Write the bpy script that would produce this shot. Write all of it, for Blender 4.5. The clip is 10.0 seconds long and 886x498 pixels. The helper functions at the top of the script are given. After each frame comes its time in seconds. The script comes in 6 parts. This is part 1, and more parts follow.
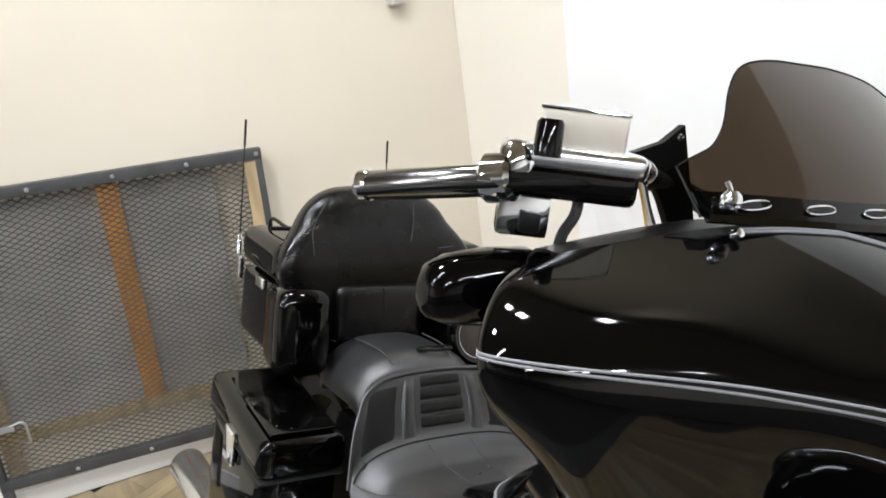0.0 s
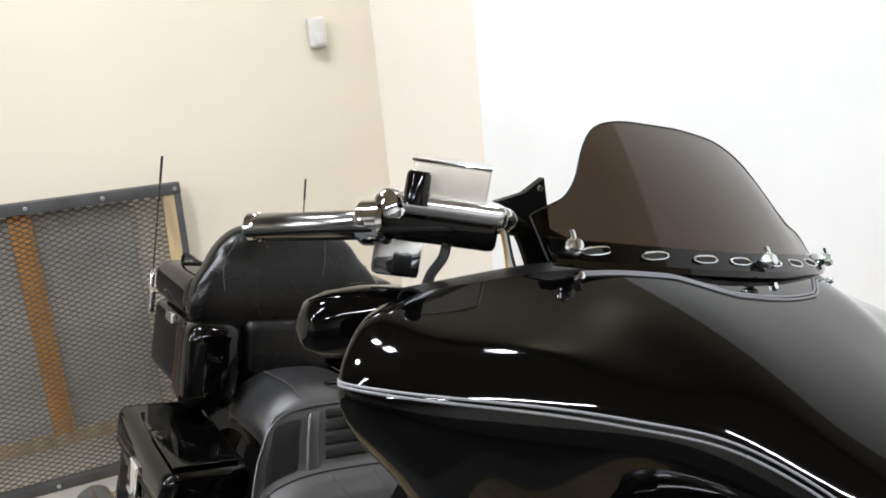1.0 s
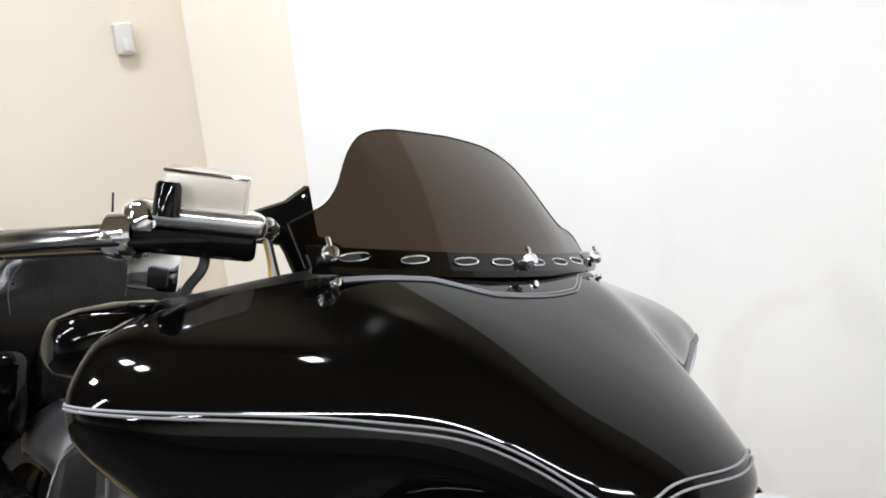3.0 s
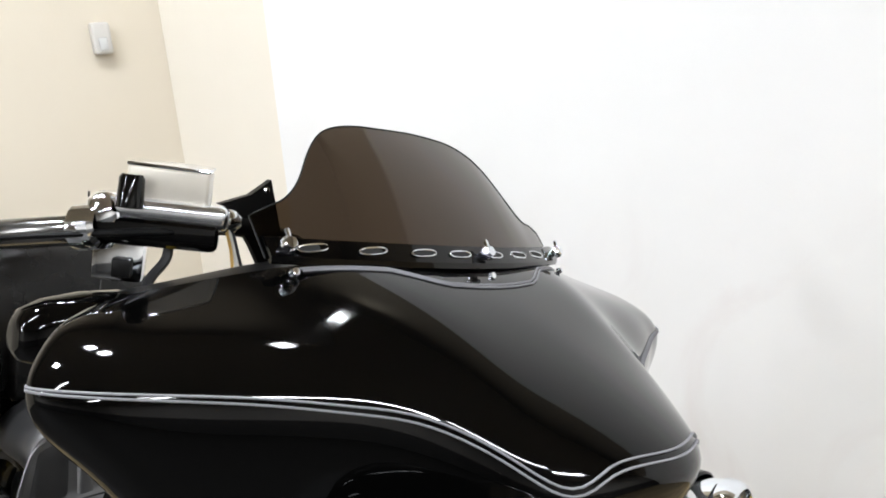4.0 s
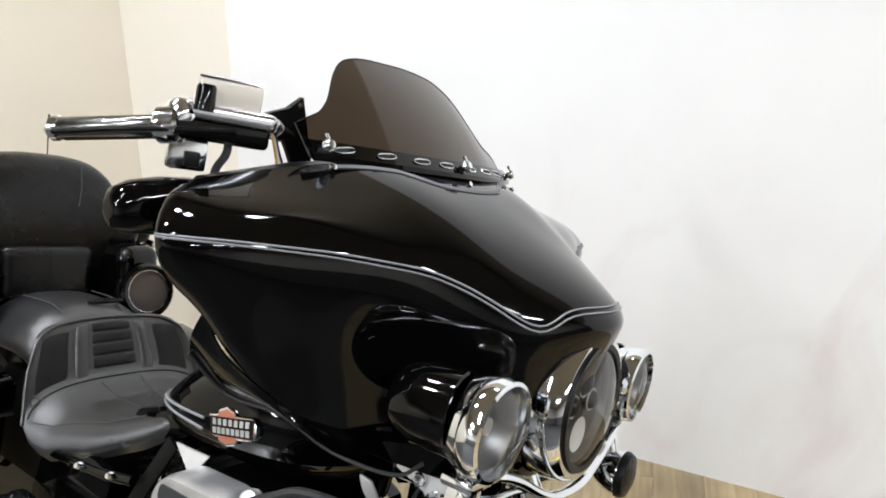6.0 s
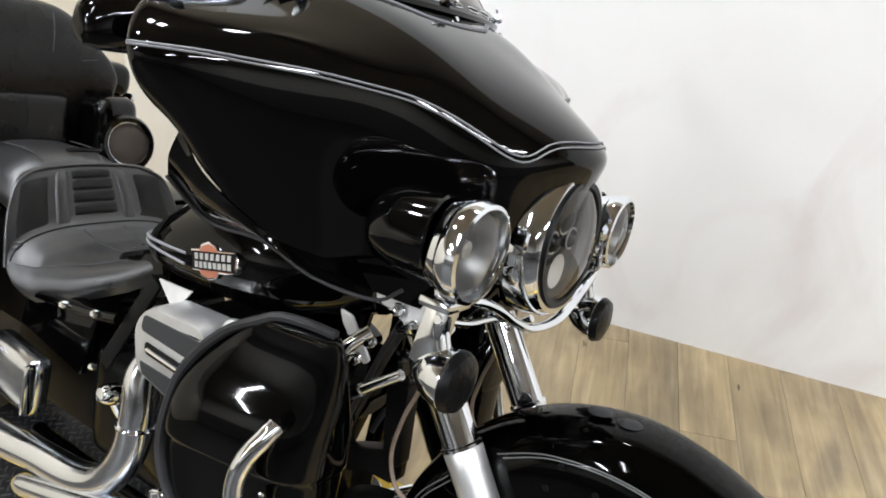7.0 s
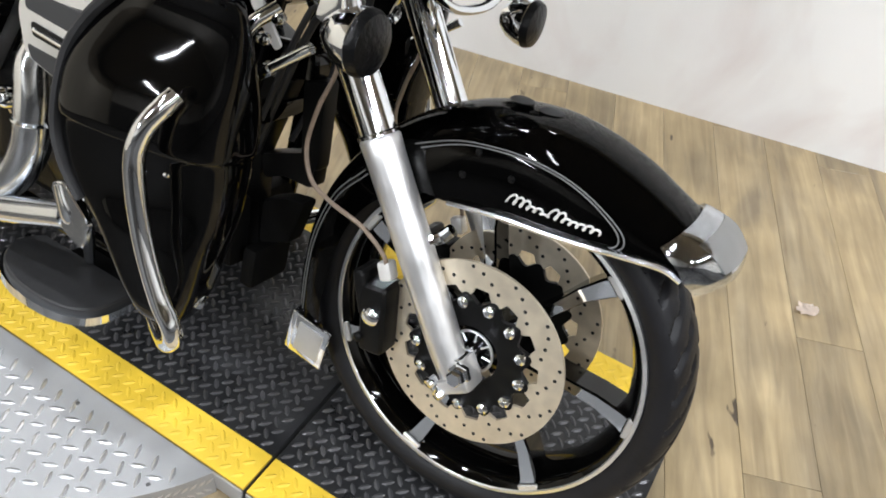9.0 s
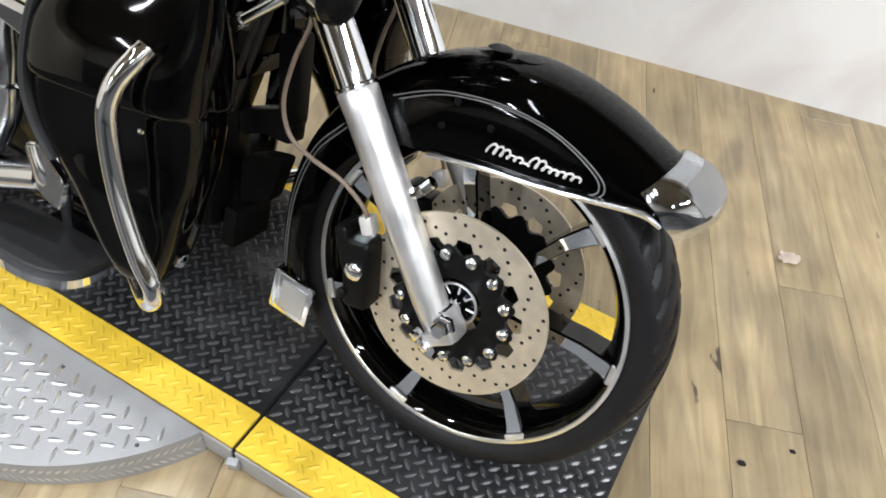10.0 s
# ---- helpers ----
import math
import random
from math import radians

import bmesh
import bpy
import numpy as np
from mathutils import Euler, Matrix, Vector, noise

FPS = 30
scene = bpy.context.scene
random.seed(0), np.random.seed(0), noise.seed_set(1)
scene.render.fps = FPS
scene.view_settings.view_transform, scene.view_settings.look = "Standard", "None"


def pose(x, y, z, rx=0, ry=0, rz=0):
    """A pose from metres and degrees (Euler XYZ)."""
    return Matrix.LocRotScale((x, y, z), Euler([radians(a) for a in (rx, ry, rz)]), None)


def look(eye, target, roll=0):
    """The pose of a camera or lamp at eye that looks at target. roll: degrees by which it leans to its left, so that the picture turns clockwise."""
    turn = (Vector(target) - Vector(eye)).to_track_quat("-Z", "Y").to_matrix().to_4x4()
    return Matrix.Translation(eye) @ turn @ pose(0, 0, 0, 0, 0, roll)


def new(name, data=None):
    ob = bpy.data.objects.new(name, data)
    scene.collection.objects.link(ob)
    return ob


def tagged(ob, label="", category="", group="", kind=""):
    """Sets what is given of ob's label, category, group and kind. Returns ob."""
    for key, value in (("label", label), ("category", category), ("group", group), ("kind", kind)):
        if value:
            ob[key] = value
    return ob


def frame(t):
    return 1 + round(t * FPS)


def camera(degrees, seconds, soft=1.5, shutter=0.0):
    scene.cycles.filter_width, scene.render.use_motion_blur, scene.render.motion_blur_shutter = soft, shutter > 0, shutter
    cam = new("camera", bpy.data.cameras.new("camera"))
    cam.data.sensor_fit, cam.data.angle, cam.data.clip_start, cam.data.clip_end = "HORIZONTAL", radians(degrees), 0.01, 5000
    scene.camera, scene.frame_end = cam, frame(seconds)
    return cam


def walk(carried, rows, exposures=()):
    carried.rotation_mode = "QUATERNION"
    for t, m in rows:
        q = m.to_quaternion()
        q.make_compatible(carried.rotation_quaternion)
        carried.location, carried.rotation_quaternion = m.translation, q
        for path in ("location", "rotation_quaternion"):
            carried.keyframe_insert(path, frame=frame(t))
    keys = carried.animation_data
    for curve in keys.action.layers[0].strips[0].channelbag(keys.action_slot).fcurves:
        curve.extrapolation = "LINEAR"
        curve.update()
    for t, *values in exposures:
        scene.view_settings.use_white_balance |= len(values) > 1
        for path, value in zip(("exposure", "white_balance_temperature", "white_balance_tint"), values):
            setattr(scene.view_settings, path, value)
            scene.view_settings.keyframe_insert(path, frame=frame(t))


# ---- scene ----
cam = camera(60.0, 10.0, soft=1.8)
PATH = [
    (0, (-0.1013, -0.5090, 1.4920), (-1.7239, 0.4415, 0.8109), -7.85),
    (0.5, (-0.0394, -0.5007, 1.5128), (-1.6416, 0.5316, 0.9067), -6.07),
    (1, (-0.0113, -0.4957, 1.5138), (-1.5554, 0.6170, 0.8991), -5.51),
    (1.5, (0.0114, -0.4852, 1.5152), (-1.4695, 0.7146, 0.9091), -4.54),
    (2, (0.0311, -0.4722, 1.5110), (-1.3979, 0.7851, 0.8967), -5.06),
    (2.5, (0.0439, -0.4453, 1.5075), (-1.3065, 0.8920, 0.8846), -4.61),
    (3, (0.0578, -0.4272, 1.5058), (-1.2367, 0.9644, 0.8830), -4.11),
    (4.5, (0.1154, -0.4404, 1.5004), (-1.1084, 1.0195, 0.8913), -2.99),
    (5, (0.1204, -0.5533, 1.5351), (-0.9738, 1.0065, 0.9272), -1.19),
    (6.5, (0.1865, -0.7330, 1.4870), (-0.8226, 0.7690, 0.6505), 1.20),
    (7, (0.1899, -0.7340, 1.4434), (-0.7427, 0.7296, 0.4644), 2.60),
    (7.5, (0.1999, -0.7376, 1.4152), (-0.6752, 0.6893, 0.3205), 4.16),
    (8, (0.2195, -0.7326, 1.3708), (-0.5736, 0.6354, 0.1462), 5.39),
    (8.5, (0.2399, -0.7349, 1.3234), (-0.4562, 0.5922, -0.0011), 6.72),
    (9, (0.2586, -0.7467, 1.2925), (-0.3709, 0.5427, -0.1007), 7.69),
    (9.5, (0.2794, -0.7573, 1.2659), (-0.2755, 0.4926, -0.1935), 8.16),
    (10, (0.2716, -0.7512, 1.2784), (-0.2908, 0.5020, -0.1752), 7.66),
]
walk(cam, [(t, look(eye, target, roll)) for t, eye, target, roll in PATH])


# ---- light ----
world = bpy.data.worlds.new("world")
scene.world = world
world.use_nodes = True
world.node_tree.nodes["Background"].inputs["Color"].default_value = (0.9, 0.93, 1, 1)
world.node_tree.nodes["Background"].inputs["Strength"].default_value = 0.05


def area_lamp(name, at, target, sx, sy, watts, color=(0.945, 0.985, 1.045)):
    la = bpy.data.lights.new(name, "AREA")
    la.shape, la.size, la.size_y, la.energy, la.color = "RECTANGLE", sx, sy, watts, color
    ob = new(name, la)
    ob.matrix_world = look(at, target)
    return ob


# ceiling lamps and added fill: place, length, width, watts; small round-ish spots over the bike and tubes further out
LAMPS = [(-1.5, -0.75, 3.05, 0.17, 0.15, 31), (-1.52, 0.15, 3.05, 0.15, 0.15, 15), (-1.20, 0.17, 3.05, 0.15, 0.15, 15), (-0.66, 1.08, 3.05, 0.16, 0.09, 5.5),
         # the 112 W tube is unseen fill, added to brighten the white wall
         (2.5, -0.4, 3.05, 1.3, 0.12, 112), (-0.6, -2.0, 3.05, 1.3, 0.09, 32), (2.2, -1.6, 3.05, 1.3, 0.09, 36),
         # the pair at y -3.8 is unseen fill, brightening the far side for reflections
         (-2.4, -6.0, 3.05, 1.3, 0.09, 50), (-2.4, -6.8, 3.05, 1.3, 0.09, 50), (-2.4, -7.6, 3.05, 1.3, 0.09, 50), (-1.4, -3.8, 3.05, 1.3, 0.09, 85), (1.8, -3.8, 3.05, 1.3, 0.09, 85)]
for lx, ly, lz, sx, sy, lw in LAMPS:
    area_lamp("ceiling_lamp", (lx, ly, lz), (lx + 0.01, ly + (0.25 if sx < 0.5 else 0.0), 0), sx, sy, lw * 1.05)

# ---- tools ----
def principled(name, color, rough=0.5, metal=0.0, vary=0.0, scale=8.0, bump=0.0, bump_scale=60.0, coat=0.0, rough_vary=0.0, stretch=(1, 1, 1), spec=0.5):
    m = bpy.data.materials.new(name)
    m.use_nodes = True
    nt = m.node_tree
    b = nt.nodes["Principled BSDF"]
    b.inputs["Base Color"].default_value = (*color, 1)
    b.inputs["Roughness"].default_value = rough
    b.inputs["Metallic"].default_value = metal
    b.inputs["Specular IOR Level"].default_value = spec
    b.inputs["Coat Weight"].default_value = coat
    b.inputs["Coat Roughness"].default_value = 0.03
    tc = nt.nodes.new("ShaderNodeTexCoord")
    mp = nt.nodes.new("ShaderNodeMapping")
    mp.inputs["Scale"].default_value = stretch
    nt.links.new(tc.outputs["Object"], mp.inputs["Vector"])
    if vary or rough_vary:
        n1 = nt.nodes.new("ShaderNodeTexNoise")
        n1.inputs["Scale"].default_value = scale
        n1.inputs["Detail"].default_value = 6
        nt.links.new(mp.outputs["Vector"], n1.inputs["Vector"])
    if vary:
        mr = nt.nodes.new("ShaderNodeMapRange")
        mr.inputs["From Min"].default_value, mr.inputs["From Max"].default_value = 0.3, 0.7
        mr.inputs["To Min"].default_value, mr.inputs["To Max"].default_value = 1 - vary, 1 + vary
        nt.links.new(n1.outputs["Fac"], mr.inputs["Value"])
        mx = nt.nodes.new("ShaderNodeVectorMath")
        mx.operation = "SCALE"
        mx.inputs[0].default_value = color
        nt.links.new(mr.outputs["Result"], mx.inputs["Scale"])
        nt.links.new(mx.outputs["Vector"], b.inputs["Base Color"])
    if rough_vary:
        m2 = nt.nodes.new("ShaderNodeMapRange")
        m2.inputs["From Min"].default_value, m2.inputs["From Max"].default_value = 0.3, 0.7
        m2.inputs["To Min"].default_value, m2.inputs["To Max"].default_value = max(0, rough - rough_vary), rough + rough_vary
        nt.links.new(n1.outputs["Fac"], m2.inputs["Value"])
        nt.links.new(m2.outputs["Result"], b.inputs["Roughness"])
    if bump:
        n2 = nt.nodes.new("ShaderNodeTexNoise")
        n2.inputs["Scale"].default_value = bump_scale
        n2.inputs["Detail"].default_value = 5
        nt.links.new(mp.outputs["Vector"], n2.inputs["Vector"])
        bp = nt.nodes.new("ShaderNodeBump")
        bp.inputs["Strength"].default_value = bump
        bp.inputs["Distance"].default_value = 0.002
        nt.links.new(n2.outputs["Fac"], bp.inputs["Height"])
        nt.links.new(bp.outputs["Normal"], b.inputs["Normal"])
    return m


def finish(bm, smooth=True, sharp=35):
    bmesh.ops.recalc_face_normals(bm, faces=bm.faces[:])
    if smooth:
        for f in bm.faces:
            f.smooth = True
        for e in bm.edges:
            if len(e.link_faces) == 2 and e.calc_face_angle(0) > radians(sharp):
                e.smooth = False


def mesh_of(name, bm, mats, smooth=True, sharp=35):
    finish(bm, smooth, sharp)
    me = bpy.data.meshes.new(name)
    bm.to_mesh(me)
    bm.free()
    for m in (mats if isinstance(mats, (list, tuple)) else [mats]):
        me.materials.append(m)
    return me


def part(name, bm, mats, parent=None, label="", smooth=True, sharp=35):
    ob = new(name, mesh_of(name, bm, mats, smooth, sharp))
    if parent is not None:
        ob.parent = parent
    if label:
        ob["label"] = label
    return ob


def box_bm(size, at=(0, 0, 0), rot=(0, 0, 0), bevel=0.0, seg=2, bm=None):
    own = bm is None
    t = bmesh.new()
    bmesh.ops.create_cube(t, size=1)
    for v in t.verts:
        v.co = Vector((v.co.x * size[0], v.co.y * size[1], v.co.z * size[2]))
    if bevel:
        bmesh.ops.bevel(t, geom=t.edges[:], offset=bevel, segments=seg, profile=0.6, affect="EDGES")
    t.transform(pose(*at, *rot))
    if own:
        return t
    merge(bm, t)
    return bm


def merge(bm, other, mat=0):
    me = bpy.data.meshes.new("tmp")
    for f in other.faces:
        f.material_index = mat if mat else f.material_index
    other.to_mesh(me)
    other.free()
    bm.from_mesh(me)
    bpy.data.meshes.remove(me)
    return bm


def spline(pts, n=8, closed=False):
    """A smooth curve through the points, n steps for each span."""
    pts = [Vector(p) for p in pts]
    k = len(pts)
    if k < 3:
        return [pts[0].lerp(pts[1], i / n) for i in range(n + 1)]
    out = []
    for i in range(k if closed else k - 1):
        p1, p2 = pts[i], pts[(i + 1) % k]
        p0 = pts[(i - 1) % k] if closed or i > 0 else p1 + (p1 - p2)
        p3 = pts[(i + 2) % k] if closed or i + 2 < k else p2 + (p2 - p1)
        for s in range(n):
            t = s / n
            out.append(0.5 * ((2 * p1) + (p2 - p0) * t + (2 * p0 - 5 * p1 + 4 * p2 - p3) * t * t + (3 * p1 - p0 - 3 * p2 + p3) * t ** 3))
    if not closed:
        out.append(pts[-1])
    return out


def rings_bm(rings, closed=True, caps=True, bm=None, mat=0, wrap=False):
    """Skins a row of rings of equal count."""
    bm = bm or bmesh.new()
    vs = [[bm.verts.new(p) for p in r] for r in rings]
    m = len(rings[0])
    rows = len(vs) if wrap else len(vs) - 1
    for i in range(rows):
        a, b = vs[i], vs[(i + 1) % len(vs)]
        for j in range(m if closed else m - 1):
            f = bm.faces.new((a[j], a[(j + 1) % m], b[(j + 1) % m], b[j]))
            f.material_index = mat
    if caps and closed and not wrap:
        bm.faces.new(vs[0][::-1]).material_index = mat
        bm.faces.new(vs[-1]).material_index = mat
    return bm


def tube_bm(pts, r, seg=12, n=8, flat=1.0, closed=False, bm=None, mat=0, straight=False, up=(0, 0, 1)):
    """A round or flattened bar along a smooth curve; r is one radius or one for each point."""
    path = [Vector(p) for p in pts] if straight else spline(pts, n, closed)
    k = len(path)
    rr = [r] * k if not isinstance(r, (list, tuple)) else [float(np.interp(i / (k - 1) * (len(r) - 1), range(len(r)), r)) for i in range(k)]
    rings = []
    side = None
    for i, p in enumerate(path):
        if closed:
            d = (path[(i + 1) % k] - path[i - 1]).normalized()
        else:
            d = (path[min(i + 1, k - 1)] - path[max(i - 1, 0)]).normalized()
        if side is None:
            u = Vector(up)
            if abs(d.dot(u)) > 0.95:
                u = Vector((0, 1, 0))
            side = d.cross(u).normalized()
        side = (side - d * side.dot(d)).normalized()
        w = d.cross(side)
        rings.append([p + side * (rr[i] * math.cos(a)) + w * (rr[i] * flat * math.sin(a)) for a in (2 * math.pi * j / seg for j in range(seg))])
    return rings_bm(rings, True, True, bm, mat, wrap=closed)


def lathe_bm(profile, m=None, seg=40, closed=False, bm=None, mat=0):
    """Turns a profile of (radius, height) round z, then moves it by m."""
    rings = []
    for j in range(seg):
        a = 2 * math.pi * j / seg
        rings.append([Vector((max(r, 1e-5) * math.cos(a), max(r, 1e-5) * math.sin(a), h)) for r, h in profile])
    t = bmesh.new()
    rings_bm(rings, closed, False, t, mat, wrap=True)
    bmesh.ops.remove_doubles(t, verts=t.verts[:], dist=2e-5)
    if m is not None:
        t.transform(m)
    if bm is None:
        return t
    return merge(bm, t)


def net_bm(cols, nu=6, nv=6, thick=0.0, bm=None):
    """A smooth sheet through columns of control points."""
    fine = [spline(c, nv) for c in cols]
    rows = [spline([c[i] for c in fine], nu) for i in range(len(fine[0]))]
    t = bm or bmesh.new()
    rings_bm(rows, False, False, t)
    if thick:
        finish(t)
        bmesh.ops.solidify(t, geom=t.faces[:], thickness=thick)
    return t


def mirror_cols(cols):
    """Columns from the middle to the right side, completed on the left."""
    left = [[(x, -y, z) for x, y, z in c] for c in cols[:0:-1]]
    return left + cols


def aim(p, d, roll=0.0):
    """A pose at p whose z axis points along d."""
    return Matrix.Translation(p) @ Vector(d).to_track_quat("Z", "Y").to_matrix().to_4x4() @ pose(0, 0, 0, 0, 0, roll)

# ---- materials ----
WALL_WHITE = principled("wall_paint_white", (0.83, 0.825, 0.812), 0.7, vary=0.03, scale=2.0, bump=0.12, bump_scale=140)
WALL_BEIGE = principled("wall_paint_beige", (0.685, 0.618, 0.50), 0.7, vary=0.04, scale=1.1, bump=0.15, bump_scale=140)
WALL_DARK = principled("wall_far_side", (0.085, 0.082, 0.079), 0.8, vary=0.15, scale=1.0)
WALL_CREAM = principled("wall_far_side_upper", (0.54, 0.515, 0.475), 0.8, vary=0.08, scale=1.0)
# lifted above the back wall's tone to stand for light on the angled face
WALL_COL_LIT = principled("column_paint_beige_lit", (0.79, 0.735, 0.635), 0.7, vary=0.04, scale=1.1, bump=0.15, bump_scale=140)
CEIL = principled("ceiling_boards", (0.295, 0.247, 0.178), 0.8, vary=0.06, scale=1.0)
TRIM_WHITE = principled("trim_paint", (0.8, 0.79, 0.76), 0.5, vary=0.03, scale=4)
# lighter than the plate: the treads' glints sit in the colour
TREAD_WORN_GLINT = principled("worn_black_treads_glint", (0.066, 0.066, 0.07), 0.30, 0.3, vary=0.4, scale=25)
BLACK_PLATE = principled("black_painted_plate", (0.0155, 0.0162, 0.0175), 0.36, vary=0.35, scale=14, bump=0.2, bump_scale=90, rough_vary=0.12)
YELLOW = principled("yellow_safety_paint", (0.78, 0.53, 0.045), 0.5, vary=0.16, scale=11, bump=0.15, bump_scale=90)
ALU_PLATE = principled("aluminium_tread_plate", (0.34, 0.345, 0.352), 0.48, 0.3, vary=0.10, scale=9, bump=0.1, bump_scale=120, rough_vary=0.1)
ALU_BRIGHT = principled("worn_bright_aluminium", (0.70, 0.71, 0.73), 0.32, 0.85, vary=0.08, scale=20)
STEEL_GREY = principled("grey_painted_angle", (0.055, 0.055, 0.055), 0.5, vary=0.25, scale=15, bump=0.2, bump_scale=80)
MESH_METAL = principled("expanded_metal", (0.070, 0.063, 0.052), 0.5, 0.2, vary=0.25, scale=12)
WOOD_OLD = principled("bare_old_wood", (0.38, 0.28, 0.155), 0.7, vary=0.3, scale=5, bump=0.3, bump_scale=30, stretch=(6, 6, 1))
WOOD_ORANGE = principled("varnished_orange_board", (0.50, 0.22, 0.045), 0.5, vary=0.22, scale=5, bump=0.2, bump_scale=30, stretch=(6, 6, 1))
PAPER = principled("paper_scrap_white", (0.8, 0.7, 0.62), 0.8, vary=0.06, scale=40)
PLASTIC_WHITE = principled("white_plastic", (0.58, 0.56, 0.52), 0.4)
PIT_DARK = principled("dark_gap", (0.01, 0.01, 0.01), 0.9)


def plank_material(joined_rest=False):
    m = bpy.data.materials.new("oak_vinyl_plank")
    m.use_nodes = True
    nt = m.node_tree
    b = nt.nodes["Principled BSDF"]
    b.inputs["Roughness"].default_value = 0.30
    tc = nt.nodes.new("ShaderNodeTexCoord")
    oi = nt.nodes.new("ShaderNodeNewGeometry" if joined_rest else "ShaderNodeObjectInfo")
    rnd = oi.outputs["Random Per Island" if joined_rest else "Random"]
    off = nt.nodes.new("ShaderNodeVectorMath")
    off.operation = "ADD"
    sc = nt.nodes.new("ShaderNodeVectorMath")
    sc.operation = "SCALE"
    sc.inputs[0].default_value = (7, 13, 5)
    nt.links.new(rnd, sc.inputs["Scale"])
    nt.links.new(tc.outputs["Object"], off.inputs[0])
    nt.links.new(sc.outputs["Vector"], off.inputs[1])
    ramp = nt.nodes.new("ShaderNodeValToRGB")
    mp = nt.nodes.new("ShaderNodeMapping")
    mp.inputs["Scale"].default_value = (2.2, 26, 1)
    nt.links.new(off.outputs["Vector"], mp.inputs["Vector"])
    n1 = nt.nodes.new("ShaderNodeTexNoise")
    n1.inputs["Scale"].default_value, n1.inputs["Detail"].default_value = 1.6, 9
    n1.inputs["Distortion"].default_value = 0.8
    nt.links.new(mp.outputs["Vector"], n1.inputs["Vector"])
    nt.links.new(n1.outputs["Fac"], ramp.inputs["Fac"])
    e = ramp.color_ramp.elements
    e[0].position, e[0].color = 0.22, (0.156, 0.120, 0.076, 1)
    e[1].position, e[1].color = 0.74, (0.307, 0.247, 0.159, 1)
    mid = e.new(0.5)
    mid.color = (0.221, 0.174, 0.109, 1)
    warm = nt.nodes.new("ShaderNodeValToRGB")
    w = warm.color_ramp.elements
    w[0].position, w[0].color = 0.22, (0.260, 0.193, 0.105, 1)
    w[1].position, w[1].color = 0.74, (0.436, 0.339, 0.194, 1)
    nt.links.new(n1.outputs["Fac"], warm.inputs["Fac"])
    mpp = nt.nodes.new("ShaderNodeMapping")
    mpp.inputs["Scale"].default_value = (1.6, 5.5, 1)
    nt.links.new(off.outputs["Vector"], mpp.inputs["Vector"])
    patch = nt.nodes.new("ShaderNodeTexNoise")
    patch.inputs["Scale"].default_value, patch.inputs["Detail"].default_value = 1.3, 6
    patch.inputs["Distortion"].default_value = 1.2
    nt.links.new(mpp.outputs["Vector"], patch.inputs["Vector"])
    pr = nt.nodes.new("ShaderNodeMapRange")
    pr.inputs["From Min"].default_value, pr.inputs["From Max"].default_value = 0.30, 0.60
    nt.links.new(patch.outputs["Fac"], pr.inputs["Value"])
    tone = nt.nodes.new("ShaderNodeMix")
    tone.data_type = "RGBA"
    nt.links.new(pr.outputs["Result"], tone.inputs["Factor"])
    nt.links.new(ramp.outputs["Color"], tone.inputs["A"])
    nt.links.new(warm.outputs["Color"], tone.inputs["B"])
    # knots and short dark checks
    mp2 = nt.nodes.new("ShaderNodeMapping")
    mp2.inputs["Scale"].default_value = (9, 24, 1)
    nt.links.new(off.outputs["Vector"], mp2.inputs["Vector"])
    n2 = nt.nodes.new("ShaderNodeTexNoise")
    n2.inputs["Scale"].default_value, n2.inputs["Detail"].default_value = 1.0, 3
    nt.links.new(mp2.outputs["Vector"], n2.inputs["Vector"])
    kr = nt.nodes.new("ShaderNodeMapRange")
    kr.inputs["From Min"].default_value, kr.inputs["From Max"].default_value = 0.70, 0.75
    nt.links.new(n2.outputs["Fac"], kr.inputs["Value"])
    mixk = nt.nodes.new("ShaderNodeMix")
    mixk.data_type = "RGBA"
    nt.links.new(kr.outputs["Result"], mixk.inputs["Factor"])
    nt.links.new(tone.outputs["Result"], mixk.inputs["A"])
    mixk.inputs["B"].default_value = (0.075, 0.055, 0.035, 1)
    hv = nt.nodes.new("ShaderNodeHueSaturation")
    vr = nt.nodes.new("ShaderNodeMapRange")
    vr.inputs["To Min"].default_value, vr.inputs["To Max"].default_value = 0.93, 1.17
    nt.links.new(rnd, vr.inputs["Value"])
    nt.links.new(vr.outputs["Result"], hv.inputs["Value"])
    nt.links.new(mixk.outputs["Result"], hv.inputs["Color"])
    n3 = nt.nodes.new("ShaderNodeTexNoise")
    n3.inputs["Scale"].default_value, n3.inputs["Detail"].default_value = 5.0, 5
    nt.links.new(off.outputs["Vector"], n3.inputs["Vector"])
    bl = nt.nodes.new("ShaderNodeMapRange")
    bl.inputs["From Min"].default_value, bl.inputs["From Max"].default_value = 0.3, 0.7
    bl.inputs["To Min"].default_value, bl.inputs["To Max"].default_value = 0.77, 1.15
    nt.links.new(n3.outputs["Fac"], bl.inputs["Value"])
    sm = nt.nodes.new("ShaderNodeVectorMath")
    sm.operation = "SCALE"
    nt.links.new(hv.outputs["Color"], sm.inputs[0])
    nt.links.new(bl.outputs["Result"], sm.inputs["Scale"])
    nt.links.new(sm.outputs["Vector"], b.inputs["Base Color"])
    bp = nt.nodes.new("ShaderNodeBump")
    bp.inputs["Strength"].default_value, bp.inputs["Distance"].default_value = 0.15, 0.002
    nt.links.new(n1.outputs["Fac"], bp.inputs["Height"])
    nt.links.new(bp.outputs["Normal"], b.inputs["Normal"])
    return m


PLANK = plank_material()


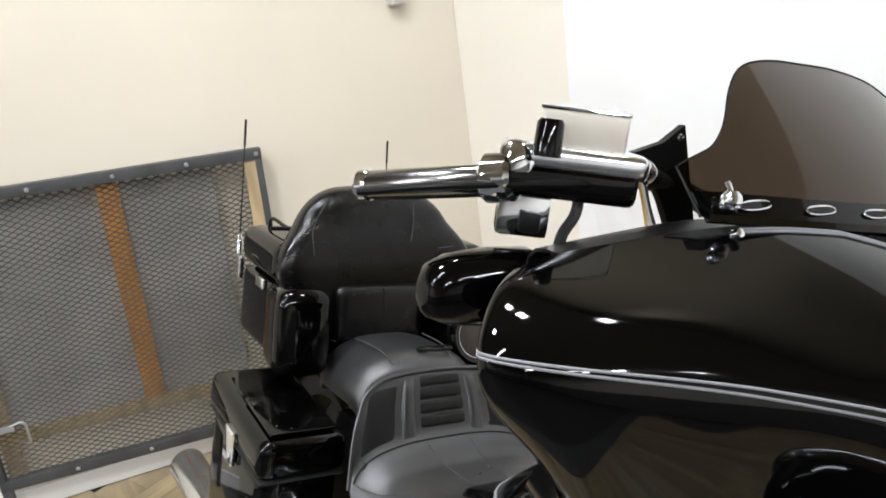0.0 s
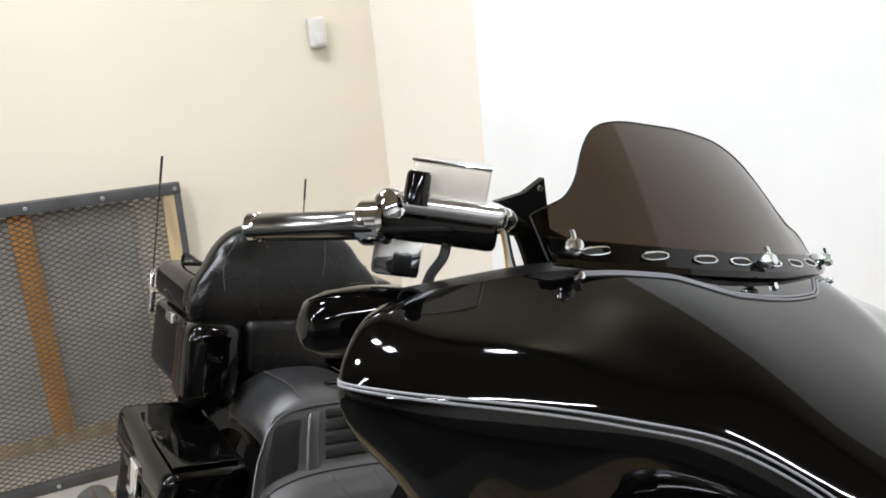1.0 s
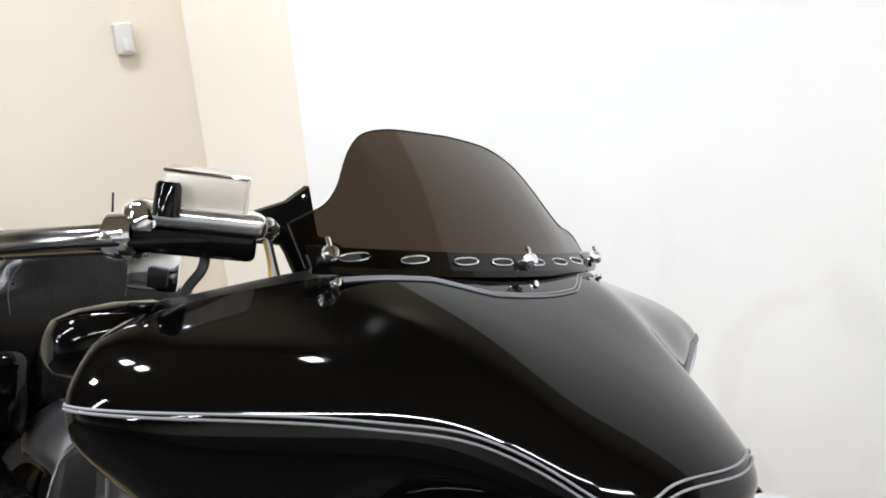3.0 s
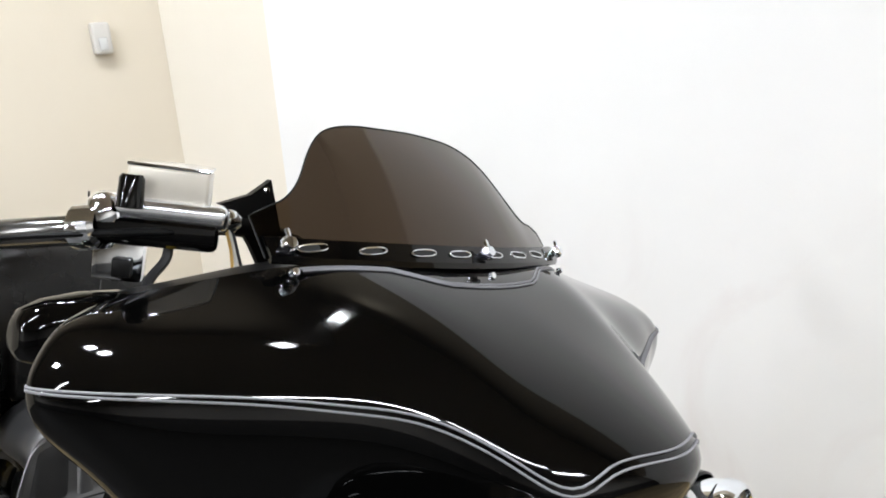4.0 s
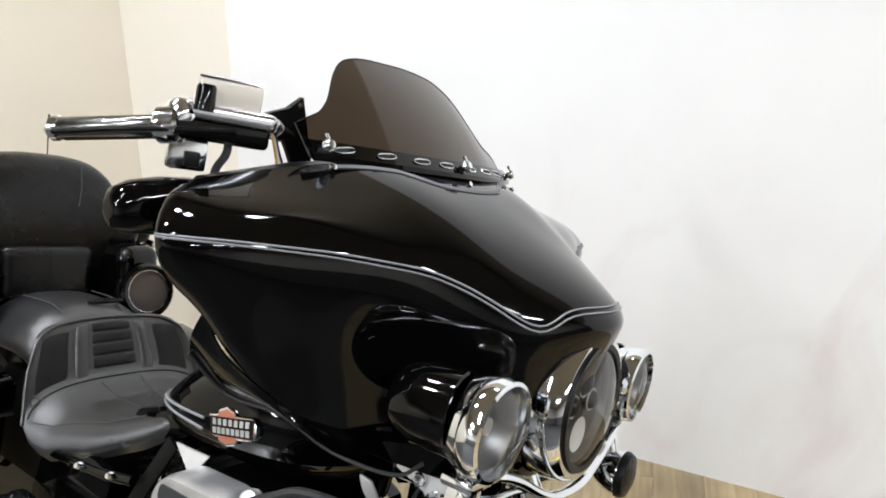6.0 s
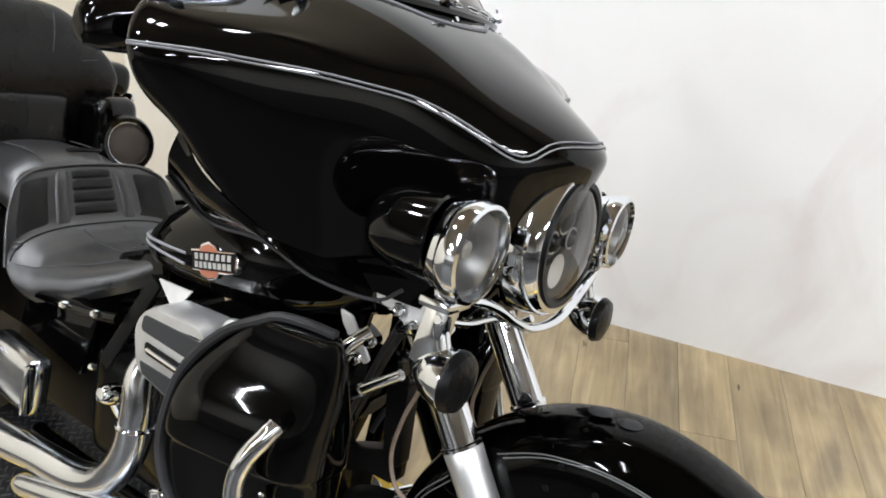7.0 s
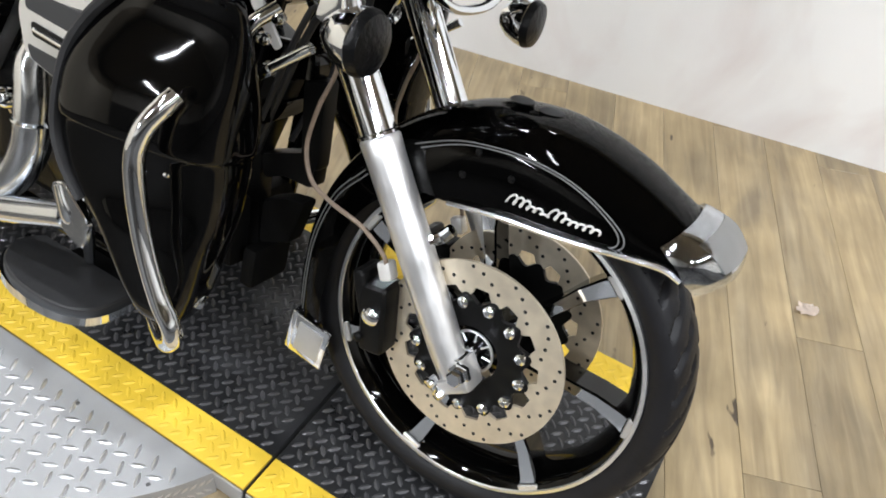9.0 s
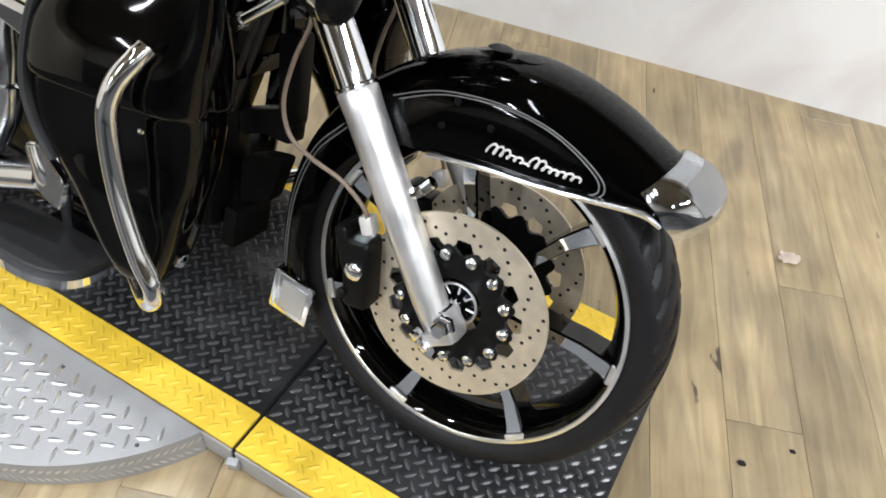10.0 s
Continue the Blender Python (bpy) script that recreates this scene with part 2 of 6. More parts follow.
def blotches(m, color, lo, hi, scale, stretch, top):
    """Faint blotches of another tone over a painted surface, fading out towards top."""
    nt = m.node_tree
    b = nt.nodes["Principled BSDF"]
    old = b.inputs["Base Color"].links[0].from_socket
    tc, mp, n, r, mix = (nt.nodes.new("ShaderNode" + k) for k in ("TexCoord", "Mapping", "TexNoise", "MapRange", "Mix"))
    mp.inputs["Scale"].default_value = stretch
    n.inputs["Scale"].default_value, n.inputs["Detail"].default_value, n.inputs["Distortion"].default_value = scale, 4, 1.5
    r.inputs["From Min"].default_value, r.inputs["From Max"].default_value = lo, hi
    mix.data_type = "RGBA"
    mix.inputs["B"].default_value = (*color, 1)
    nt.links.new(tc.outputs["Object"], mp.inputs["Vector"])
    nt.links.new(mp.outputs["Vector"], n.inputs["Vector"])
    nt.links.new(n.outputs["Fac"], r.inputs["Value"])
    xyz, fade, both_ = (nt.nodes.new("ShaderNode" + k) for k in ("SeparateXYZ", "MapRange", "Math"))
    both_.operation = "MULTIPLY"
    fade.inputs["From Min"].default_value, fade.inputs["From Max"].default_value = top, top - 0.35
    nt.links.new(tc.outputs["Object"], xyz.inputs["Vector"])
    nt.links.new(xyz.outputs["Z"], fade.inputs["Value"])
    nt.links.new(r.outputs["Result"], both_.inputs[0])
    nt.links.new(fade.outputs["Result"], both_.inputs[1])
    nt.links.new(both_.outputs["Value"], mix.inputs["Factor"])
    nt.links.new(old, mix.inputs["A"])
    nt.links.new(mix.outputs["Result"], b.inputs["Base Color"])


blotches(WALL_WHITE, (0.745, 0.70, 0.685), 0.47, 0.76, 2.4, (1.0, 1.0, 0.75), 1.05)

# ---- structure ----
WALL_L = pose(-0.617, 1.319, 0, 0, 0, 9.55)      # the white wall; x runs along it
BACK_D = Vector((0.2, 1, 0)).normalized()
WALL_B = pose(-2.68, -0.475, 0, 0, 0, math.degrees(math.atan2(BACK_D.y, BACK_D.x)))   # x runs along the back wall


def structure(name, bm, mats, m=None, label="", smooth=False):
    ob = part(name, bm, mats, None, "", smooth)
    if m is not None:
        ob.matrix_world = m
    return tagged(ob, label, name.split("_")[0], kind="structure")


# the bare dark side is unseen, added to darken what the bike reflects
floor = structure("floor", box_bm((11, 12, 0.1), (-0.5, -3.5, -0.055)), principled("dark_unseen_floor", (0.022, 0.020, 0.018), 0.6, vary=0.2, scale=2), None, "floor of worn oak-look planks, with an unseen dark side added for reflections")
structure("wall_white", box_bm((5.6, 0.1, 2.2), (1.46, 0.05, 1.1)), WALL_WHITE, WALL_L, "plain white painted studio wall, brightly lit")
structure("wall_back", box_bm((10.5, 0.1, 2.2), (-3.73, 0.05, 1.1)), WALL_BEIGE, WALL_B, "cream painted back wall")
# the chamfered column between the two
c0, c1 = Vector((-2.382, 1.0, 0)), Vector((-1.94, 1.098, 0))
d01 = c1 - c0
structure("wall_column", box_bm((d01.length, 0.1, 2.2), (d01.length / 2, 0.05, 1.1)), WALL_COL_LIT,
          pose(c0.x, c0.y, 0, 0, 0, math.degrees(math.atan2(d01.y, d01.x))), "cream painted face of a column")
# unseen upper walls, kept brown so the fairing's top reflects no white
structure("wall_upper_white", box_bm((5.6, 0.1, 1.1), (1.46, 0.06, 2.75)), CEIL, WALL_L, "unseen brown upper wall, added to tone the reflections")
structure("wall_upper_back", box_bm((10.5, 0.1, 1.1), (-3.73, 0.06, 2.75)), CEIL, WALL_B, "unseen brown upper wall, added to tone the reflections")
structure("wall_upper_column", box_bm((d01.length, 0.1, 1.1), (d01.length / 2, 0.06, 2.75)), CEIL,
          pose(c0.x, c0.y, 0, 0, 0, math.degrees(math.atan2(d01.y, d01.x))), "unseen brown upper column, added to tone the reflections")
structure("wall_front", box_bm((0.1, 12, 2.0), (4.3, -3.5, 2.3)), WALL_CREAM, None, "cream wall at the far side of the room")
# dark lower walls are unseen, added so black paint mirrors something dark
structure("wainscot_front", box_bm((0.13, 12, 1.3), (4.3, -3.5, 0.65)), WALL_DARK, None, "unseen dark lower wall, added for dark reflections")
structure("wall_side", box_bm((11, 0.1, 2.0), (-0.5, -9.0, 2.3)), WALL_CREAM, None, "cream wall behind the camera")
structure("wainscot_side", box_bm((11, 0.13, 1.3), (-0.5, -9.0, 0.65)), WALL_DARK, None, "unseen dark lower wall behind the camera, added for dark reflections")
structure("ceiling", box_bm((11, 12, 0.1), (-0.5, -3.5, 3.35)), CEIL, None, "brown boarded ceiling")
# unseen strip, added so the plank edge stays straight in reflections
structure("trim_floor_edge", box_bm((6.92, 0.17, 0.010), (0.75, -0.865, 0.001), bevel=0.003), STEEL_GREY, None, "unseen dark strip added to straighten the planks' edge")
structure("baseboard", box_bm((1.9, 0.012, 0.07), (0.4, -0.007, 0.036), bevel=0.003), TRIM_WHITE, WALL_B, "white painted baseboard")

# ---- lift ----
TOP, LX1, LY0, LY1, SEAM = 0.067, 0.323, -0.313, 0.325, -0.262
lift = tagged(new("motorcycle_lift"), "low black tread-plate motorcycle lift with yellow edges", "lift")


def lozenges(x0, x1, y0, y1, z, pitch, keep=None, size=(0.0128, 0.0042, 0.0019), turn=0.0):
    """Raised almond-shaped treads, alternately turned."""
    verts, faces = [], []
    nx, ny = int((x1 - x0) / pitch), int((y1 - y0) / pitch)
    for i in range(nx):
        for j in range(ny):
            for half in (0, 1):
                cx = x0 + (i + 0.5) * pitch + (pitch / 2 if half else 0)
                cy = y0 + (j + 0.5) * pitch + (pitch / 2 if half else 0)
                if keep and not keep(cx, cy) or cx > x1 - size[0] or cy > y1 - size[0]:
                    continue
                a = radians(45 + turn + 90 * half)
                ca, sa = math.cos(a), math.sin(a)
                k = len(verts)
                for u, v, h in ((-1, 0, 0), (-0.45, 1, 0), (0.45, 1, 0), (1, 0, 0), (0.45, -1, 0), (-0.45, -1, 0), (-0.5, 0, 1), (0.5, 0, 1)):
                    px, py = u * size[0], v * size[1]
                    verts.append((cx + px * ca - py * sa, cy + px * sa + py * ca, z + h * size[2]))
                faces += [(k, k + 6, k + 1), (k + 1, k + 6, k + 7, k + 2), (k + 2, k + 7, k + 3), (k + 3, k + 7, k + 4), (k + 4, k + 7, k + 6, k + 5), (k + 5, k + 6, k)]
    faces = [f[::-1] for f in faces]
    return verts, faces


def joined(name, verts, faces, mat, parent, label=""):
    me = bpy.data.meshes.new(name)
    me.from_pydata(verts, [], faces)
    me.materials.append(mat)
    me.update()
    ob = new(name, me)
    ob.parent = parent
    ob["kind"] = "stuff"
    if label:
        ob["label"] = label
    return ob


STRIPE = 0.075
for nm, x0, x1 in (("rear_platform", -2.13, SEAM - 0.004), ("front_platform", SEAM + 0.004, LX1)):
    deck = part(nm, box_bm((x1 - x0, LY1 - LY0, TOP - 0.012), ((x0 + x1) / 2, (LY0 + LY1) / 2, (TOP - 0.012) / 2 + 0.006), bevel=0.002), STEEL_GREY, lift, "grey steel deck frame")
    part("deck_plate", box_bm((x1 - x0, LY1 - LY0 - 2 * STRIPE, 0.006), ((x0 + x1) / 2, (LY0 + LY1) / 2, TOP - 0.003)), BLACK_PLATE, deck, "black painted tread plate")
    for y in (LY0 + STRIPE / 2, LY1 - STRIPE / 2):
        part("yellow_edge", box_bm((x1 - x0, STRIPE, 0.006), ((x0 + x1) / 2, y, TOP - 0.003)), YELLOW, deck, "yellow painted edge strip")
    part("side_rail", box_bm((x1 - x0, 0.004, 0.05), ((x0 + x1) / 2, LY0 - 0.003, 0.036), bevel=0.001), ALU_PLATE, deck, "bare metal side rail")
    xa = max(x0, -1.9)
    v, f = lozenges(xa, x1, LY0 + STRIPE, LY1 - STRIPE, TOP, 0.029)
    joined("treads", v, f, TREAD_WORN_GLINT, deck, "worn raised treads, glints put into a lighter grey")
    for ya, yb in ((LY0, LY0 + STRIPE), (LY1 - STRIPE, LY1)):
        v, f = lozenges(xa, x1, ya, yb, TOP, 0.029)
        joined("treads", v, f, YELLOW, deck, "yellow painted treads")
part("seam", box_bm((0.008, LY1 - LY0, 0.03), (SEAM, (LY0 + LY1) / 2, 0.03)), PIT_DARK, lift, "dark gap between the deck plates")
part("corner_tab", box_bm((0.02, 0.014, 0.03), (SEAM + 0.005, LY0 - 0.012, 0.035), (12, 0, 20), bevel=0.002), ALU_PLATE, lift, "small bent metal tab")

# the round step plate beside it
DC, DR = Vector((-0.75, -0.1, 0)), 0.475
step_plate = tagged(new("step_plate"), "round-ended bare aluminium tread plate step beside the lift", "step")
a0 = math.asin((LY0 - 0.006 - DC.y) / DR)
arc = [(DC.x + DR * math.cos(a), DC.y + DR * math.sin(a)) for a in np.linspace(a0, -math.pi - a0, 60)]
bm = bmesh.new()
rings_bm([[Vector((x, y, TOP - 0.004)) for x, y in arc], [Vector((x, y, TOP)) for x, y in arc]], True, True, bm)
part("top_plate", bm, ALU_PLATE, step_plate, smooth=False)
bm = bmesh.new()
inner = [(DC.x + (x - DC.x) * 0.992, DC.y + (y - DC.y) * 0.992) for x, y in arc]
rings_bm([[Vector((x, y, 0.001)) for x, y in arc], [Vector((x, y, TOP - 0.0045)) for x, y in arc], [Vector((x, y, TOP - 0.0045)) for x, y in inner], [Vector((x, y, 0.001)) for x, y in inner]], False, False, bm)
part("rim_band", bm, ALU_PLATE, step_plate, "aluminium tread plate rim band")
v, f = lozenges(-1.3, -0.3, -0.6, LY0 - 0.01, TOP, 0.040, lambda x, y: math.hypot(x - DC.x, y - DC.y) < DR - 0.014 and y < LY0 - 0.02, (0.0165, 0.0040, 0.0014), -20)
joined("treads", v, f, ALU_BRIGHT, step_plate, "bright worn treads")
verts, faces = [], []
for i in range(46):
    a = a0 - 0.03 - i * 0.03
    for j in (0, 1):
        c = Vector((DC.x + DR * math.cos(a + 0.015 * j), DC.y + DR * math.sin(a + 0.015 * j), 0.018 + 0.026 * j))
        t, nrm = Vector((-math.sin(a), math.cos(a), 0)), Vector((math.cos(a), math.sin(a), 0))
        w = t * 0.7 + Vector((0, 0, 0.7 if j else -0.7))
        s = t * 0.7 - Vector((0, 0, 0.7 if j else -0.7))
        k = len(verts)
        for u, vv, h in ((-1, 0, 0), (0, 1, 0), (1, 0, 0), (0, -1, 0), (0, 0, 1)):
            verts.append(tuple(c + w * (0.011 * u) + s * (0.0035 * vv) + nrm * (0.0014 * h)))
        faces += [(k, k + 1, k + 4), (k + 1, k + 2, k + 4), (k + 2, k + 3, k + 4), (k + 3, k, k + 4)]
joined("rim_treads", verts, faces, ALU_BRIGHT, step_plate)
for x, y in ((-0.62, -0.352), (-0.40, -0.395)):
    part("screw", lathe_bm([(0, 0.0012), (0.0035, 0.001), (0.004, 0)], pose(x, y, TOP), 12), STEEL_GREY, step_plate, "dark countersunk screw")

# ---- things against the back wall ----
gate = tagged(new("ramp_gate"), "expanded metal ramp panel with timber battens leaning on the wall", "ramp")
gate.matrix_world = WALL_B @ pose(-0.052, -0.045, 0.048, 0, 2.5, 0)
G0, G1, GZ0, GZ1 = -0.21, 0.772, 0.055, 1.022
FW = 0.036
part("top_angle", box_bm((G1 - G0, 0.03, FW), ((G0 + G1) / 2, 0, GZ1 - FW / 2), bevel=0.003), STEEL_GREY, gate)
part("bottom_angle", box_bm((G1 - G0, 0.03, FW), ((G0 + G1) / 2, 0, GZ0 + FW / 2), bevel=0.003), STEEL_GREY, gate)
for x in (G0 + FW / 2 - 0.006, G1 - FW / 2 + 0.006):
    part("side_angle", box_bm((FW * 0.6, 0.03, GZ1 - GZ0 - 2 * FW), (x, 0, (GZ0 + GZ1) / 2), bevel=0.003), STEEL_GREY, gate)
part("middle_batten", box_bm((0.062, 0.018, 0.74), (0.300, 0.014, 0.612), bevel=0.003), WOOD_ORANGE, gate, "varnished orange timber batten")
part("end_batten", box_bm((0.05, 0.018, 0.90), (0.728, -0.002, 0.54), (0, 1.5, 0), bevel=0.003), WOOD_OLD, gate, "pale bare timber batten")
part("end_batten", box_bm((0.05, 0.018, 0.90), (-0.155, 0.014, 0.54), bevel=0.003), WOOD_OLD, gate, "pale bare timber batten")
part("lower_rail", box_bm((0.84, 0.018, 0.045), (0.285, 0.014, 0.225), bevel=0.003), WOOD_OLD, gate, "pale bare timber rail")
part("backing_sheet", box_bm((0.80, 0.004, 0.73), (0.215, 0.030, 0.61)), principled("mottled_grey_sheet", (0.40, 0.38, 0.35), 0.6, vary=0.2, scale=4), gate, "mottled grey backing sheet")
for x in (-0.1, 0.09, 0.325, 0.54, 0.755):
    part("bolt", lathe_bm([(0, 0.004), (0.005, 0.0035), (0.007, 0)], aim((x, -0.015, GZ1 - 0.018), (0, -1, 0)), 12), ALU_BRIGHT, gate, "bright round bolt head")
for x in (0.02, 0.25, 0.5):
    part("bolt", lathe_bm([(0, 0.004), (0.005, 0.0035), (0.007, 0)], aim((x, -0.015, GZ0 + 0.018), (0, -1, 0)), 12), ALU_BRIGHT, gate, "bright round bolt head")
verts, faces = [], []
mx0, mx1, mz0, mz1 = G0 + 0.012, G1 - 0.012, GZ0 + FW - 0.004, GZ1 - FW + 0.004
PX, PZ, TW = 0.034, 0.0175, 0.0019


def strand(p, q):
    d = (Vector(q) - Vector(p)).normalized()
    s = Vector((0, 1, 0)).cross(d) * TW
    k = len(verts)
    for e in (p, q):
        e = Vector(e)
        verts.extend([tuple(e + s + Vector((0, 0.001, 0))), tuple(e + Vector((0, -0.0018, 0))), tuple(e - s + Vector((0, 0.001, 0)))])
    faces.extend([(k, k + 3, k + 4, k + 1), (k + 1, k + 4, k + 5, k + 2), (k + 2, k + 5, k + 3, k)])


for i in range(-90, 90):
    for sg in (1, -1):
        # lines z = mz0 + sg * (PZ / PX) * (x - mx0 - i * PX)
        s = sg * PZ / PX
        xa = mx0
        za = mz0 + s * (xa - mx0 - i * PX)
        xb = mx1
        zb = mz0 + s * (xb - mx0 - i * PX)
        lo, hi = mz0, mz1
        pts = []
        for zc in (lo, hi):
            xc = mx0 + i * PX + (zc - mz0) / s
            if mx0 <= xc <= mx1:
                pts.append((xc, 0, zc))
        for xc, zc in ((xa, za), (xb, zb)):
            if lo < zc < hi:
                pts.append((xc, 0, zc))
        if len(pts) >= 2:
            strand(pts[0], pts[1])
for i in range(90, 145):
    s = -PZ / PX
    pts = []
    for zc in (mz0, mz1):
        xc = mx0 + i * PX + (zc - mz0) / s
        if mx0 <= xc <= mx1:
            pts.append((xc, 0, zc))
    for xc in (mx0, mx1):
        zc = mz0 + s * (xc - mx0 - i * PX)
        if mz0 < zc < mz1:
            pts.append((xc, 0, zc))
    if len(pts) >= 2:
        strand(pts[0], pts[1])
joined("expanded_mesh", verts, faces, MESH_METAL, gate, "grey expanded metal mesh")
latch = part("latch", box_bm((0.07, 0.012, 0.02), (-0.155, -0.022, 0.275), bevel=0.003), ALU_BRIGHT, gate, "bright metal bolt latch")
part("latch_rod", tube_bm([(-0.13, -0.026, 0.285), (-0.09, -0.026, 0.285), (-0.085, -0.026, 0.22)], 0.004, 8), ALU_BRIGHT, latch)
part("foot", box_bm((0.03, 0.028, 0.11), (-0.195, 0, 0.002), bevel=0.004), STEEL_GREY, gate)
part("foot", box_bm((0.03, 0.028, 0.07), (0.757, 0, 0.021), bevel=0.004), STEEL_GREY, gate)

sensor = tagged(new("wall_sensor"), "small white plastic motion sensor on the wall", "sensor")
sensor.matrix_world = WALL_B @ pose(1.297, 0, 1.449)
part("housing", box_bm((0.058, 0.04, 0.1), (0, -0.021, 0), bevel=0.012, seg=3), PLASTIC_WHITE, sensor)
part("lens_window", box_bm((0.026, 0.008, 0.04), (0, -0.042, -0.018), bevel=0.003), principled("milky_lens", (0.6, 0.6, 0.58), 0.2), sensor, "milky lens window")

paper = tagged(new("paper_scrap"), "torn crumpled scrap of pale paper on the floor", "paper")
bm = bmesh.new()
random.seed(3)
g = [[bm.verts.new((0.05 * (i / 6 - 0.5) + random.uniform(-.003, .003), 0.04 * (j / 5 - 0.5) + random.uniform(-.003, .003), 0.004 + random.uniform(0, 0.006))) for i in range(7)] for j in range(6)]
for j in range(5):
    for i in range(6):
        if (i, j) not in ((0, 0), (5, 4), (5, 0), (0, 4), (0, 3)):
            bm.faces.new((g[j][i], g[j][i + 1], g[j + 1][i + 1], g[j + 1][i]))
bmesh.ops.solidify(bm, geom=bm.faces[:], thickness=0.0006)
p = part("sheet", bm, PAPER, paper)
paper.matrix_world = pose(0.479, 0.793, 0.001, 0, 0, 20)
for x, y, s in ((0.52, 0.19, 0.008), (0.60, 0.27, 0.006)):
    bm = bmesh.new()
    bmesh.ops.create_icosphere(bm, subdivisions=1, radius=s)
    bm.transform(Matrix.Diagonal((1.2, 0.8, 0.5, 1)))
    ob = tagged(part("dirt_crumb", bm, PIT_DARK, None), "dark crumb of dirt lying on the planks", "dirt")
    ob.location = (x, y, s * 0.45 + 0.001)

# ---- motorcycle: materials ----
GLOSS = principled("gloss_black_paint", (0.0010, 0.0010, 0.0010), 0.045, rough_vary=0.012, scale=6, spec=0.31)
SATIN = principled("satin_black_plastic", (0.004, 0.004, 0.004), 0.36, spec=0.16, bump=0.05, bump_scale=300)
RUBBER = principled("black_rubber", (0.018, 0.018, 0.019), 0.62, vary=0.25, scale=30, bump=0.15, bump_scale=200)
TYRE_M = principled("tyre_rubber", (0.008, 0.008, 0.0095), 0.5, spec=0.25, vary=0.25, scale=25, bump=0.25, bump_scale=180)
CHROME = principled("chrome", (0.87, 0.90, 0.94), 0.06, 1.0, rough_vary=0.03, scale=30)
SATIN_CHROME = principled("soft_chrome", (0.85, 0.88, 0.92), 0.16, 1.0, rough_vary=0.05, scale=20)
ALU = principled("polished_aluminium", (0.80, 0.80, 0.80), 0.36, 0.85, vary=0.08, scale=20, rough_vary=0.08)
STEEL_ROTOR = principled("brake_rotor_steel", (0.66, 0.585, 0.46), 0.42, 0.7, vary=0.10, scale=45, rough_vary=0.08)
LEATHER = principled("black_leather", (0.022, 0.0218, 0.0222), 0.33, spec=0.9, vary=0.15, scale=12, bump=0.35, bump_scale=420, rough_vary=0.06)
LEATHER_DARK = principled("smooth_black_vinyl", (0.0026, 0.0023, 0.0021), 0.27, spec=0.36, vary=0.15, scale=12, bump=0.2, bump_scale=380, rough_vary=0.06)
LEATHER2 = principled("black_perforated_leather", (0.003, 0.0029, 0.003), 0.42, spec=0.4, vary=0.15, scale=12, bump=0.6, bump_scale=700)
# beige base colour stands in for the cream wall mirrored in it
NICKEL_REFL = principled("nickel_reflecting_cream", (0.74, 0.69, 0.60), 0.30, 0.45, vary=0.05, scale=20)
GRIP_METAL = principled("dark_polished_metal", (0.20, 0.196, 0.19), 0.20, 1.0, rough_vary=0.05, scale=25)
THREAD = principled("grey_thread", (0.045, 0.045, 0.046), 0.7)
INSET_GREY = principled("dark_grey_inset", (0.03, 0.031, 0.033), 0.45, spec=0.4)
MATTE_BLACK = principled("matte_black", (0.002, 0.002, 0.002), 0.7, spec=0.1)
BARE = principled("bare_bright_metal", (0.74, 0.73, 0.71), 0.38, 0.35, vary=0.08, scale=30)
ENGINE = principled("black_engine_finish", (0.003, 0.003, 0.003), 0.30, spec=0.13, vary=0.2, scale=30, bump=0.2, bump_scale=150)
PIN = principled("silver_pinstripe", (0.25, 0.25, 0.265), 0.55, 0.0, spec=0.2)
PIN_THIN = principled("grey_pinstripe", (0.15, 0.15, 0.152), 0.5, 0.0, spec=0.2)
SILVER = principled("silver_paint", (0.55, 0.55, 0.54), 0.35, 0.6, vary=0.06, scale=20)
CABLE_YEL = principled("amber_cable", (0.55, 0.33, 0.08), 0.5)
CABLE_BR = principled("brown_braided_hose", (0.20, 0.15, 0.11), 0.45, vary=0.2, scale=80)
BADGE_RED = principled("badge_orange_red", (0.36, 0.13, 0.075), 0.3)
BADGE_WHITE = principled("badge_silver_white", (0.72, 0.71, 0.68), 0.35, 0.2)
DARK_LENS = principled("smoked_lens", (0.004, 0.0041, 0.0045), 0.30, spec=0.18, bump=0.7, bump_scale=110)


def see_through(name, tint, gloss=0.02):
    m = bpy.data.materials.new(name)
    m.use_nodes = True
    nt = m.node_tree
    nt.nodes.remove(nt.nodes["Principled BSDF"])
    tr, gl, mx, lw, pw, ad = (nt.nodes.new("ShaderNode" + k) for k in ("BsdfTransparent", "BsdfGlossy", "MixShader", "LayerWeight", "Math", "Math"))
    tr.inputs["Color"].default_value = (*tint, 1)
    gl.inputs["Roughness"].default_value = gloss
    lw.inputs["Blend"].default_value = 0.5
    pw.operation, ad.operation = "POWER", "MULTIPLY_ADD"
    pw.inputs[1].default_value, ad.inputs[1].default_value, ad.inputs[2].default_value = 4.0, 0.9, 0.03
    nt.links.new(lw.outputs["Facing"], pw.inputs[0])
    nt.links.new(pw.outputs["Value"], ad.inputs[0])
    nt.links.new(ad.outputs["Value"], mx.inputs["Fac"])
    nt.links.new(tr.outputs["BSDF"], mx.inputs[1])
    nt.links.new(gl.outputs["BSDF"], mx.inputs[2])
    nt.links.new(mx.outputs["Shader"], nt.nodes["Material Output"].inputs["Surface"])
    return m


SMOKE = see_through("smoked_acrylic", (0.060, 0.043, 0.030), 0.07)
LENS = see_through("clear_lens", (0.80, 0.80, 0.79))

